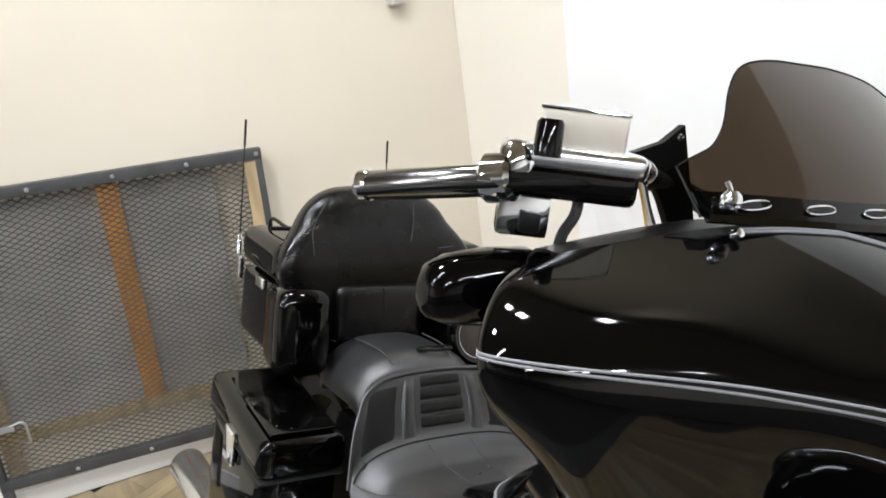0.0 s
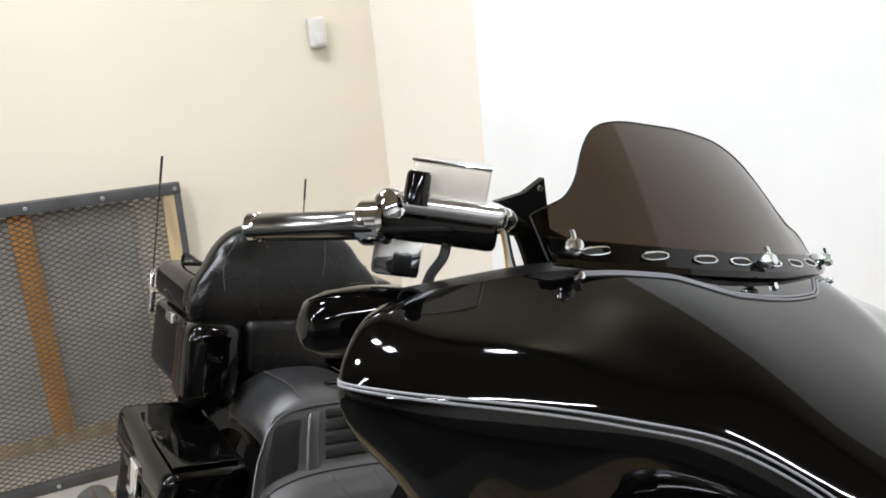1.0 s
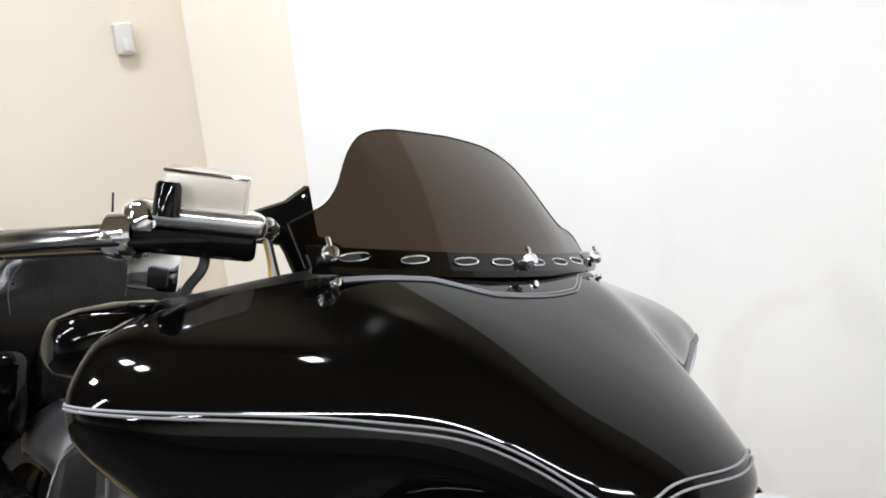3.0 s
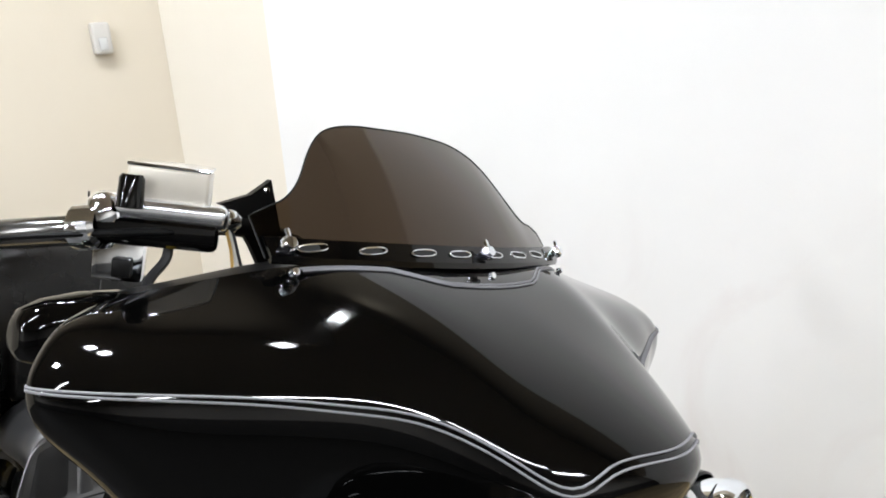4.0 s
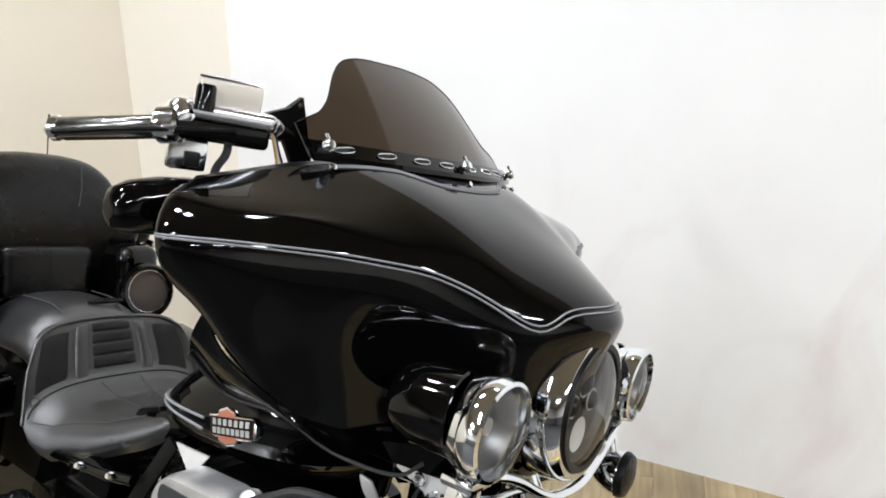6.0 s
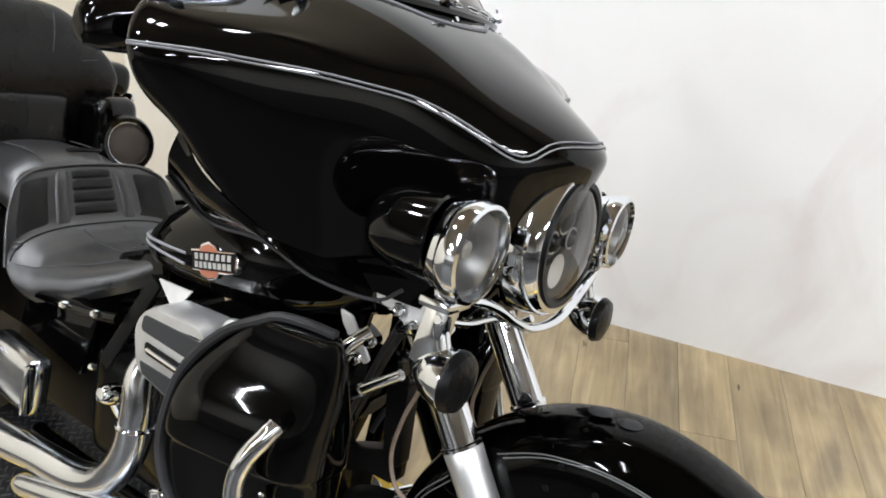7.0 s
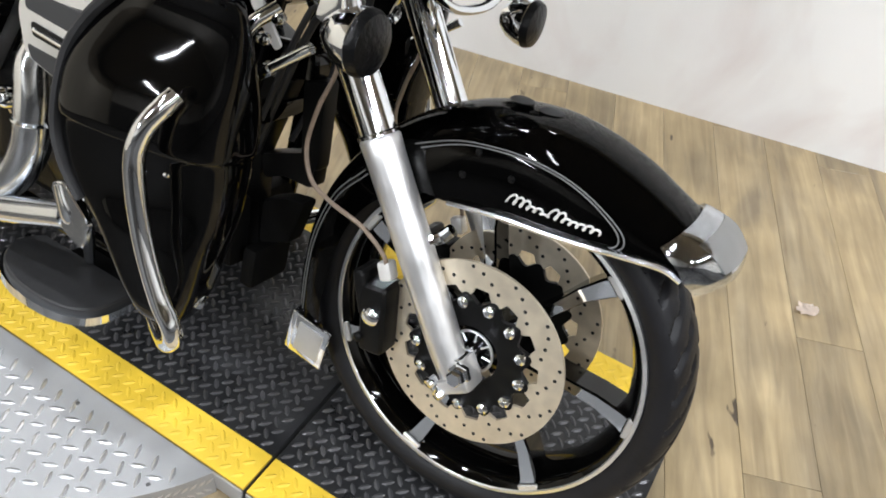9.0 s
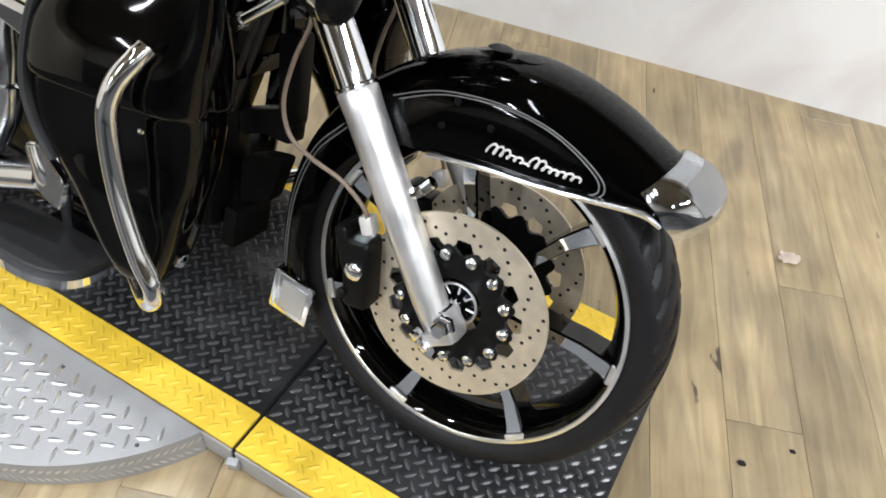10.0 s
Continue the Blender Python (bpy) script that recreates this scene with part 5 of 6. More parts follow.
def seat_point(u, v):
    """u across (-1 right to 1 left), v from the tank (0) over the pan to the top of the bolster (1) and behind (1.15)."""
    key = [0, 0.15, 0.35, 0.55, 0.64, 0.72, 0.84, 0.94, 1.0, 1.08, 1.15]
    x = float(np.interp(v, key, [-0.930, -0.985, -1.075, -1.170, -1.215, -1.248, -1.270, -1.288, -1.303, -1.330, -1.340]))
    z = float(np.interp(v, key, [0.335, 0.305, 0.276, 0.266, 0.274, 0.293, 0.346, 0.387, 0.401, 0.385, 0.31]))
    w = float(np.interp(v, key, [0.085, 0.12, 0.165, 0.200, 0.212, 0.215, 0.206, 0.185, 0.165, 0.155, 0.15]))
    au = abs(u)
    y = w * math.sin(au * math.pi / 2) ** 0.9 * (1 if u > 0 else -1)
    drop = float(np.interp(v, key, [0.045, 0.055, 0.072, 0.086, 0.086, 0.076, 0.058, 0.038, 0.03, 0.03, 0.03]))
    z -= drop * au ** 2.5
    x += 0.035 * au ** 2.2 * float(np.interp(v, [0.45, 0.7, 1.0], [0, 1, 0.85]))
    if v < 0.62:
        z -= 0.012 * (1 - au) ** 2 * math.sin(min(1, v / 0.6) * math.pi)
    return Vector((x, y, z))


US, VS = np.linspace(-1, 1, 41), np.linspace(0, 1.15, 47)
top = [[seat_point(u, v) for u in US] for v in VS]
bm = bmesh.new()
rings_bm(top, False, False, bm)
low_rows = []
for v in VS:
    a, b = seat_point(-1, v), seat_point(1, v)
    low_rows.append((a, b))
for idx in (0, 1):
    rows = [[p[idx] + Vector((0, (0.006 if idx == 0 else -0.006) * k, -0.007 * k)) for k in (0, 1, 2, 3)] for p in low_rows]
    rings_bm(rows, False, False, bm)
bmesh.ops.remove_doubles(bm, verts=bm.verts[:], dist=1e-5)
part("cushion", bm, LEATHER, seat, sharp=60)
nrm = lambda u, v: (seat_point(u + 0.02, v) - seat_point(u - 0.02, v)).cross(seat_point(u, v + 0.01) - seat_point(u, v - 0.01)).normalized()


def on_seat(u, v, h):
    n = nrm(u, v)
    if n.z + n.x < 0:
        n = -n
    return seat_point(u, v) + n * h


def seat_pad(name, u0, u1, v0, v1, h, mat, rows=7, cols=7):
    bm = bmesh.new()
    g = []
    for i in range(rows + 1):
        line = []
        for j in range(cols + 1):
            a, b = i / rows, j / cols
            k = (1 - abs(2 * a - 1) ** 4) * (1 - abs(2 * b - 1) ** 4)
            line.append(on_seat(u0 + (u1 - u0) * b, v0 + (v1 - v0) * a, -0.002 + h * k ** 0.6))
        g.append(line)
    rings_bm(g, False, False, bm)
    return part(name, bm, mat, seat, sharp=60)


for i in range(4):
    v0 = 0.735 + 0.056 * i
    seat_pad("rib", -0.145, 0.145, v0, v0 + 0.054, 0.0075, LEATHER2)["label"] = "padded leather rib"
for s in (-1, 1):
    a, b = sorted((0.165 * s, 0.27 * s))
    seat_pad("side_welt", a, b, 0.70, 0.965, 0.008, LEATHER)
    a, b = sorted((0.30 * s, 0.66 * s))
    seat_pad("side_panel", a, b, 0.71, 0.94, 0.006, LEATHER2)
piping = [on_seat(u, float(np.interp(abs(u), [0, 0.5, 0.8, 0.95, 1], [0.985, 0.975, 0.93, 0.80, 0.66])), 0.002) for u in np.linspace(-0.98, 0.98, 41)]
part("piping", tube_bm(piping, 0.0035, 8, straight=True), LEATHER, seat, "rolled leather piping")
part("pan_seam", tube_bm([on_seat(u, 0.685, 0.0005) for u in np.linspace(-0.85, 0.85, 31)], 0.0018, 6, straight=True), PIT_DARK, seat, "dark stitched seam")
for s in (-1, 1):
    part("stitching", tube_bm([on_seat(s * u, v, 0.0008) for u, v in zip(np.linspace(0.80, 0.36, 25), np.linspace(0.66, 0.12, 25))], 0.0012, 6, straight=True), THREAD, seat, "grey stitching")
    part("stitching", tube_bm([on_seat(s * 0.12, v, 0.0008) for v in np.linspace(0.66, 0.06, 25)], 0.0010, 6, straight=True), THREAD, seat, "grey stitching")

# -- passenger seat and backrest --
pas = holder("passenger_seat", label="black leather passenger seat")
rings = []
for x, w, z in ((-1.330, 0.125, 0.358), (-1.345, 0.140, 0.390), (-1.39, 0.148, 0.408), (-1.46, 0.148, 0.405), (-1.53, 0.142, 0.398), (-1.56, 0.13, 0.375)):
    rings.append([Vector((x, w * math.copysign(abs(math.cos(a)) ** 0.7, math.cos(a)), z - 0.055 + 0.055 * math.copysign(abs(math.sin(a)) ** 0.7, math.sin(a)) - 0.03 * abs(math.cos(a)) ** 2)) for a in np.linspace(0, 2 * math.pi, 40, endpoint=False)])
fr = [list(r) for r in zip(*[spline(list(c), 4) for c in zip(*rings)])]
part("cushion", rings_bm(fr), LEATHER, pas)
part("strap_ring", tube_bm([(-1.385 + 0.016 * math.sin(a), 0.045 + 0.040 * math.cos(a), 0.409 + 0.002 * math.sin(a)) for a in np.linspace(0, 2 * math.pi, 20, endpoint=False)], 0.0035, 8, 2, closed=True), SATIN, pas, "oval strap opening")
for y in (-0.07, 0.07):
    part("stitching", tube_bm([(-1.35, y, 0.394), (-1.40, y * 1.1, 0.4085), (-1.50, y * 1.2, 0.4015)], 0.0014, 6), THREAD, pas)
br = holder("passenger_backrest", label="wide black leather wraparound passenger backrest")
rings = []
for z, w, d, dx in ((0.365, 0.165, 0.030, 0.010), (0.385, 0.178, 0.042, 0.008), (0.42, 0.195, 0.047, 0.004), (0.46, 0.213, 0.051, 0.0), (0.50, 0.233, 0.055, 0.0), (0.545, 0.241, 0.058, 0.0), (0.58, 0.230, 0.056, -0.001), (0.61, 0.210, 0.053, -0.004), (0.64, 0.186, 0.049, -0.008), (0.668, 0.164, 0.044, -0.012), (0.690, 0.135, 0.036, -0.016), (0.703, 0.100, 0.025, -0.018), (0.709, 0.055, 0.012, -0.02)):
    r = []
    for a in np.linspace(0, 2 * math.pi, 48, endpoint=False):
        y = w * math.copysign(abs(math.cos(a)) ** 0.8, math.cos(a))
        x = d * 1.15 * math.copysign(abs(math.sin(a)) ** 0.75, math.sin(a)) + 0.06 * (abs(y) / 0.25) ** 2.5 * (1 if z < 0.62 else 0.6)
        r.append(Vector((-1.625 + dx + x, y - 0.005, z)))
    rings.append(r)
fr = [list(r) for r in zip(*[spline(list(c), 4) for c in zip(*rings)])]
part("cushion", rings_bm(fr), LEATHER_DARK, br)
for pts in ([(-1.573, -0.150, 0.680), (-1.560, -0.178, 0.630), (-1.548, -0.176, 0.572)], [(-1.574, 0.064, 0.690), (-1.566, 0.066, 0.640), (-1.565, 0.063, 0.578)], [(-1.565, 0.063, 0.578), (-1.560, 0.12, 0.584), (-1.548, 0.17, 0.594)]):
    part("stitching", tube_bm(pts, 0.0010, 6), THREAD, br)
part("lumbar_seam", tube_bm([(-1.540, -0.006, 0.500), (-1.532, -0.002, 0.450), (-1.534, 0.004, 0.392)], 0.0016, 6), PIT_DARK, br, "dark centre seam")
part("lower_pad", box_bm((0.06, 0.225, 0.13), (-1.563, -0.007, 0.438), (0, -6, 0), bevel=0.026, seg=4), LEATHER_DARK, br, "lower lumbar pad")
for s in (-1, 1):
    pod = holder("speaker_pod", label="black rear speaker pod")
    bm = box_bm((0.15, 0.120, 0.19), (-1.55, 0.200 * s, 0.415), (0, -6, 8 * s), bevel=0.045, seg=5)
    part("pod_body", bm, GLOSS, pod)
    if s < 0:
        continue
    m = aim((-1.450, 0.205 * s, 0.407), (1, -0.15 * s, 0.22))
    part("speaker_ring", lathe_bm([(0.050, -0.03), (0.066, -0.02), (0.071, 0.0), (0.064, 0.010), (0.052, 0.004)], m, 40), GLOSS, pod, "gloss black speaker ring")
    part("ring_edge", tube_bm([m @ Vector((0.053 * math.cos(a), 0.053 * math.sin(a), 0.005)) for a in np.linspace(0, 2 * math.pi, 32, endpoint=False)], 0.0012, 6, 2, closed=True), CHROME, pod)
    part("speaker_mesh", lathe_bm([(0, 0.006), (0.03, 0.005), (0.053, 0.0)], m, 36), principled("speaker_grille", (0.07, 0.055, 0.045), 0.45, 0.4, bump=0.8, bump_scale=900), pod, "brown-grey speaker grille")

# -- top case --
pak = holder("top_case", label="gloss black top case with chrome hinges")
part("case_body", box_bm((0.26, 0.53, 0.165), (-1.700, 0.03, 0.408), (0, 0, 0), bevel=0.030, seg=4), GLOSS, pak)
part("case_lid", box_bm((0.255, 0.545, 0.090), (-1.705, 0.03, 0.540), (0, 0, 0), bevel=0.042, seg=6), GLOSS, pak, "rounded black lid")
for s, y in ((-1, -0.258), (1, 0.318)):
    part("hinge", box_bm((0.05, 0.012, 0.022), (-1.625, y, 0.496), bevel=0.004), CHROME, pak, "chrome hinge")
    part("latch", box_bm((0.03, 0.012, 0.05), (-1.775, y, 0.493), bevel=0.004), CHROME, pak, "chrome latch")
rack = holder("luggage_rack", label="thin black luggage rack on the top case")
for y in (-0.19, -0.06, 0.07, 0.20):
    part("rack_bar", tube_bm([(-1.645, y, 0.578), (-1.65, y, 0.602), (-1.70, y, 0.606), (-1.775, y, 0.606), (-1.785, y, 0.575)], 0.0045, 8), SATIN, rack)
part("rack_rail", tube_bm([(-1.66, -0.235, 0.606), (-1.65, 0.01, 0.608), (-1.66, 0.24, 0.606)], 0.0045, 8), SATIN, rack)
for nm, base, tipp in (("antenna", (-1.915, -0.215, 0.49), (-1.968, -0.205, 0.816)), ("antenna", (-2.06, 0.265, 0.47), (-2.082, 0.255, 0.785))):
    an = holder("antenna", label="thin black whip antenna")
    b, t = Vector(base), Vector(tipp)
    part("whip", tube_bm([b, b.lerp(t, 0.5), t], [0.0022, 0.0018, 0.0016], 6, 4), SATIN, an)
    part("tip_sleeve", tube_bm([b.lerp(t, 0.8), t], 0.0030, 6, 2), SATIN, an)
    part("spring_base", lathe_bm([(0.007, 0), (0.0075, 0.03), (0.004, 0.045), (0.003, 0.05)], aim(b, t - b), 12), CHROME, an)

# -- saddlebags --
for s in (-1, 1):
    bag = holder("saddlebag", label="gloss black hard saddlebag with lid")
    y = 0.268 * s
    part("bag_body", box_bm((0.32, 0.160, 0.26), (-1.465, y, 0.105), (0, 4, 0), bevel=0.04, seg=4), GLOSS, bag)
    part("bag_lid", box_bm((0.335, 0.174, 0.080), (-1.460, y, 0.258), (0, 4, 0), bevel=0.028, seg=4), GLOSS, bag, "black bag lid")
    part("lid_seam", box_bm((0.325, 0.166, 0.006), (-1.460, y, 0.219), (0, 4, 0), bevel=0.002), PIT_DARK, bag)
    part("lid_panel", box_bm((0.15, 0.13, 0.006), (-1.385, y, 0.3005), (0, 4, 0), bevel=0.0025), GLOSS, bag, "raised gloss lid panel")
    part("bag_latch", box_bm((0.05, 0.012, 0.07), (-1.46, s * 0.356, 0.213), (0, 4, 0), bevel=0.004), CHROME, bag, "chrome latch")
    part("bag_guard", tube_bm([(-1.30, s * 0.18, 0.02), (-1.285, s * 0.26, 0.03), (-1.29, s * 0.34, 0.04), (-1.36, s * 0.362, 0.10), (-1.36, s * 0.33, 0.16)], 0.011, 10), CHROME, bag, "chrome guard rail")

# -- engine and frame --
eng = holder("engine", label="black v-twin engine with chrome covers")
part("crankcase", box_bm((0.42, 0.25, 0.24), (-0.84, 0.0, -0.02), bevel=0.05, seg=4), ENGINE, eng)
for xc, tilt in ((-0.66, 22), (-0.90, -22)):
    for k in range(9):
        part("fin", box_bm((0.135, 0.19, 0.006), (0, 0, 0), bevel=0.002, seg=1), ENGINE, eng).matrix_local = pose(xc, 0, 0.09, 0, tilt, 0) @ pose(0, 0, 0.018 * k)
    part("barrel", box_bm((0.10, 0.15, 0.19), (0, 0, 0), bevel=0.03), ENGINE, eng).matrix_local = pose(xc, 0, 0.09, 0, tilt, 0) @ pose(0, 0, 0.085)
    part("rocker_cover", box_bm((0.15, 0.18, 0.07), (0, 0, 0), bevel=0.022, seg=3), GLOSS, eng, "black rocker cover").matrix_local = pose(xc, 0, 0.09, 0, tilt, 0) @ pose(0, 0, 0.205)
    for s in (-1, 1):
        part("pushrod_tube", tube_bm([(xc + 0.02, -0.115, 0.03), (xc + (0.05 if tilt > 0 else -0.02), -0.105, 0.25)], 0.011, 10, 3), CHROME, eng)
part("cam_cover", lathe_bm([(0, 0.030), (0.05, 0.028), (0.075, 0.015), (0.08, 0.0)], aim((-0.80, -0.12, -0.01), (0, -1, 0)), 36), ENGINE, eng, "black round cam cover")
part("oil_cap", lathe_bm([(0, 0.034), (0.012, 0.032), (0.020, 0.020), (0.022, 0.0)], aim((-0.905, -0.170, 0.066), (-0.1, -1, 0.2)), 24), CHROME, eng, "chrome filler cap")
part("oil_neck", tube_bm([(-0.905, -0.172, 0.066), (-0.903, -0.15, 0.02), (-0.895, -0.12, -0.02)], 0.015, 12), CHROME, eng)
for k in range(3):
    part("cover_fin", box_bm((0.065, 0.012, 0.009), (-0.885, -0.150, 0.010 - 0.021 * k), (0, 28, 0), bevel=0.003), CHROME, eng)
part("transmission_cover", box_bm((0.16, 0.05, 0.125), (-1.145, -0.215, 0.022), (0, 6, 0), bevel=0.026, seg=4), SATIN_CHROME, eng, "chrome transmission side cover")
part("cover_ridge", box_bm((0.012, 0.02, 0.11), (-1.073, -0.238, 0.018), (0, 6, 0), bevel=0.005), CHROME, eng)
part("transmission", box_bm((0.30, 0.24, 0.22), (-1.17, 0, 0.0), bevel=0.04, seg=3), ENGINE, eng)
part("side_cover", box_bm((0.20, 0.02, 0.15), (-1.12, -0.150, 0.135), (0, 14, 4), bevel=0.009, seg=3), GLOSS, eng, "black side cover")
part("side_strap", box_bm((0.030, 0.008, 0.24), (-0.885, -0.170, 0.216), (0, 30, 0), bevel=0.003), SATIN, eng, "flat grey frame strap")
part("side_rail", tube_bm([(-1.18, -0.180, 0.176), (-1.08, -0.188, 0.192), (-0.98, -0.190, 0.206), (-0.90, -0.184, 0.222)], 0.010, 12), GLOSS, eng, "gloss black seat rail")
# small chrome domes added for the glints along the dark rail
for x, y, z in ((-1.035, -0.201, 0.203), (-0.945, -0.198, 0.218), (-0.955, -0.185, 0.105)):
    part("rail_bolt", lathe_bm([(0, 0.010), (0.005, 0.009), (0.0075, 0.005), (0.0075, -0.004)], aim((x, y, z), (0.1, -1, 0.3)), 12), CHROME, eng, "chrome dome added for a glint")
for k in range(4):
    part("pipe_fin", box_bm((0.055, 0.010, 0.006), (-0.835 + 0.006 * k, -0.178, 0.085 + 0.020 * k), (0, 28, 0), bevel=0.002, seg=1), CHROME, eng, "chrome cooling fin edge")
part("frame_rail_top", tube_bm([(-0.45, 0, 0.50), (-0.62, 0, 0.42), (-0.95, 0, 0.24), (-1.3, 0, 0.20), (-1.65, 0, 0.25)], 0.030, 14), GLOSS, moto, "black frame spine")
part("battery_box", box_bm((0.40, 0.26, 0.22), (-1.28, 0, 0.15), bevel=0.03), MATTE_BLACK, moto, "black battery box under the seat")
for s in (-1, 1):
    part("downtube", tube_bm([(-0.46, 0.04 * s, 0.48), (-0.47, 0.07 * s, 0.30), (-0.50, 0.10 * s, 0.0), (-0.54, 0.11 * s, -0.13), (-0.65, 0.12 * s, -0.165), (-1.2, 0.13 * s, -0.165)], 0.018, 12), GLOSS, moto, "black frame downtube")
    part("heel_plate", rings_bm([[Vector((x, s * (0.20 + d), z)) for x, z in ((-0.78, 0.345), (-0.70, 0.350), (-0.735, 0.300))] for d in (0, 0.004)]), BARE, moto, "small bare metal gusset", smooth=False)
part("oil_cooler", box_bm((0.04, 0.17, 0.13), (-0.500, 0.02, -0.045), (0, -4, 0), bevel=0.010), MATTE_BLACK, moto, "black oil cooler behind the wheel")
part("cross_brace", box_bm((0.03, 0.20, 0.03), (-0.455, 0, 0.20), bevel=0.006), GLOSS, moto, "black cross brace")
part("regulator", box_bm((0.03, 0.10, 0.08), (-0.45, 0.0, -0.10), bevel=0.008), MATTE_BLACK, moto, "finned black regulator")

# -- air cleaner --
ac = holder("air_cleaner", label="chrome air cleaner cover with dark slots")


def plate(pts, y0, y1, r=0.012, n=5):
    """A thick plate with rounded corners in the bike's x-z plane."""
    loop = []
    k = len(pts)
    for i in range(k):
        p, a, b = Vector((*pts[i], 0)), Vector((*pts[i - 1], 0)), Vector((*pts[(i + 1) % k], 0))
        d1, d2 = (a - p).normalized(), (b - p).normalized()
        s, e = p + d1 * r, p + d2 * r
        for j in range(n + 1):
            t = j / n
            loop.append(s * (1 - t) ** 2 + p * 2 * t * (1 - t) + e * t * t)
    c = sum(loop, Vector()) / len(loop)
    rim = [c + (v - c) * 0.95 for v in loop]
    return rings_bm([[Vector((v.x, y0, v.y)) for v in loop], [Vector((v.x, y1 * 0.8 + y0 * 0.2, v.y)) for v in loop], [Vector((v.x, y1, v.y)) for v in rim]])


AC = [(-0.746, 0.292), (-0.718, 0.334), (-0.588, 0.343), (-0.566, 0.312), (-0.628, 0.196), (-0.730, 0.218)]
part("cover", plate(AC, -0.205, -0.272, 0.022), ALU, ac, "chrome cover")
part("dark_inset", plate([(-0.722, 0.318), (-0.590, 0.322), (-0.594, 0.283), (-0.727, 0.290)], -0.265, -0.2735, 0.010), INSET_GREY, ac, "dark grey inset", smooth=False)
part("dark_inset", plate([(-0.722, 0.240), (-0.612, 0.238), (-0.640, 0.204), (-0.714, 0.220)], -0.265, -0.2735, 0.006), INSET_GREY, ac, "dark grey inset", smooth=False)
sl = part("slot_plate", plate([(-0.712, 0.276), (-0.606, 0.270), (-0.612, 0.251), (-0.710, 0.256)], -0.268, -0.2745, 0.008), SATIN, ac, "dark slot plate", smooth=False)
part("slot_bar", tube_bm([(-0.702, -0.276, 0.266), (-0.618, -0.276, 0.261)], 0.0035, 8, 2), CHROME, sl)
part("backing_plate", plate([(-0.73, 0.31), (-0.60, 0.33), (-0.55, 0.26), (-0.70, 0.20)], -0.10, -0.205, 0.02), ENGINE, ac, "black backing plate")
part("ribbed_cap", lathe_bm([(0, 0.02), (0.014, 0.018), (0.017, 0.012), (0.014, 0.010), (0.017, 0.006), (0.017, 0)], aim((-0.560, -0.235, 0.345), (0.2, -1, 0.4)), 20), ALU, ac, "ribbed metal cap")

# -- brackets at the front of the frame --
for name, pts, mat, label in (
        ("neck_crossbar", [(-0.574, 0.290), (-0.400, 0.312), (-0.392, 0.268), (-0.464, 0.247), (-0.545, 0.215)], GLOSS, "black frame cross member"),
        ("neck_gusset", [(-0.545, 0.240), (-0.436, 0.254), (-0.478, 0.102), (-0.550, 0.069)], ENGINE, "black frame gusset"),
        ("neck_strut", [(-0.417, 0.262), (-0.373, 0.274), (-0.362, 0.122), (-0.393, 0.104)], SATIN, "black frame strut"),
        ("lower_bracket", [(-0.548, 0.080), (-0.476, 0.116), (-0.470, 0.030), (-0.452, -0.070), (-0.503, -0.125)], ENGINE, "black engine mount"),
        ("horn_bracket", [(-0.480, 0.108), (-0.366, 0.158), (-0.364, 0.090), (-0.424, 0.088), (-0.466, 0.066)], SATIN, "black bracket behind the fender"),
        ("lower_plate", [(-0.418, 0.050), (-0.372, 0.060), (-0.392, -0.030), (-0.455, -0.060), (-0.462, 0.026)], MATTE_BLACK, "matte black lower plate")):
    part(name, plate(pts, 0.010, -0.022, 0.010, 3), mat, moto, label, sharp=30)

# -- exhaust --
ex = holder("exhaust", label="polished chrome exhaust pipes")
part("rear_pipe", tube_bm([(-0.700, -0.15, 0.235), (-0.722, -0.215, 0.240), (-0.738, -0.245, 0.205), (-0.733, -0.252, 0.145), (-0.740, -0.256, 0.060), (-0.783, -0.260, -0.012), (-0.855, -0.262, -0.050), (-0.975, -0.264, -0.066), (-1.110, -0.266, -0.085), (-1.42, -0.275, -0.105), (-2.0, -0.285, -0.110)], [0.026, 0.027, 0.029, 0.030, 0.030, 0.030, 0.030, 0.030, 0.033, 0.046, 0.046], 20), SATIN_CHROME, ex, "chrome exhaust pipe with heat shield")
part("lower_tube", tube_bm([(-1.00, -0.278, -0.132), (-0.985, -0.280, -0.124), (-0.80, -0.282, -0.066), (-0.616, -0.280, 0.004)], [0.010, 0.023, 0.023, 0.023], 18), SATIN_CHROME, ex, "polished lower tube")
part("shield_clamp", tube_bm([(-0.733 + 0.032 * math.cos(a), -0.254 + 0.032 * math.sin(a), 0.112) for a in np.linspace(0, 2 * math.pi, 20, endpoint=False)], 0.0025, 6, 2, closed=True), CHROME, ex)
part("left_muffler", tube_bm([(-0.80, 0.14, -0.12), (-1.1, 0.24, -0.12), (-1.4, 0.29, -0.115), (-2.0, 0.29, -0.11)], [0.03, 0.03, 0.046, 0.046], 16), CHROME, ex, "chrome left muffler")

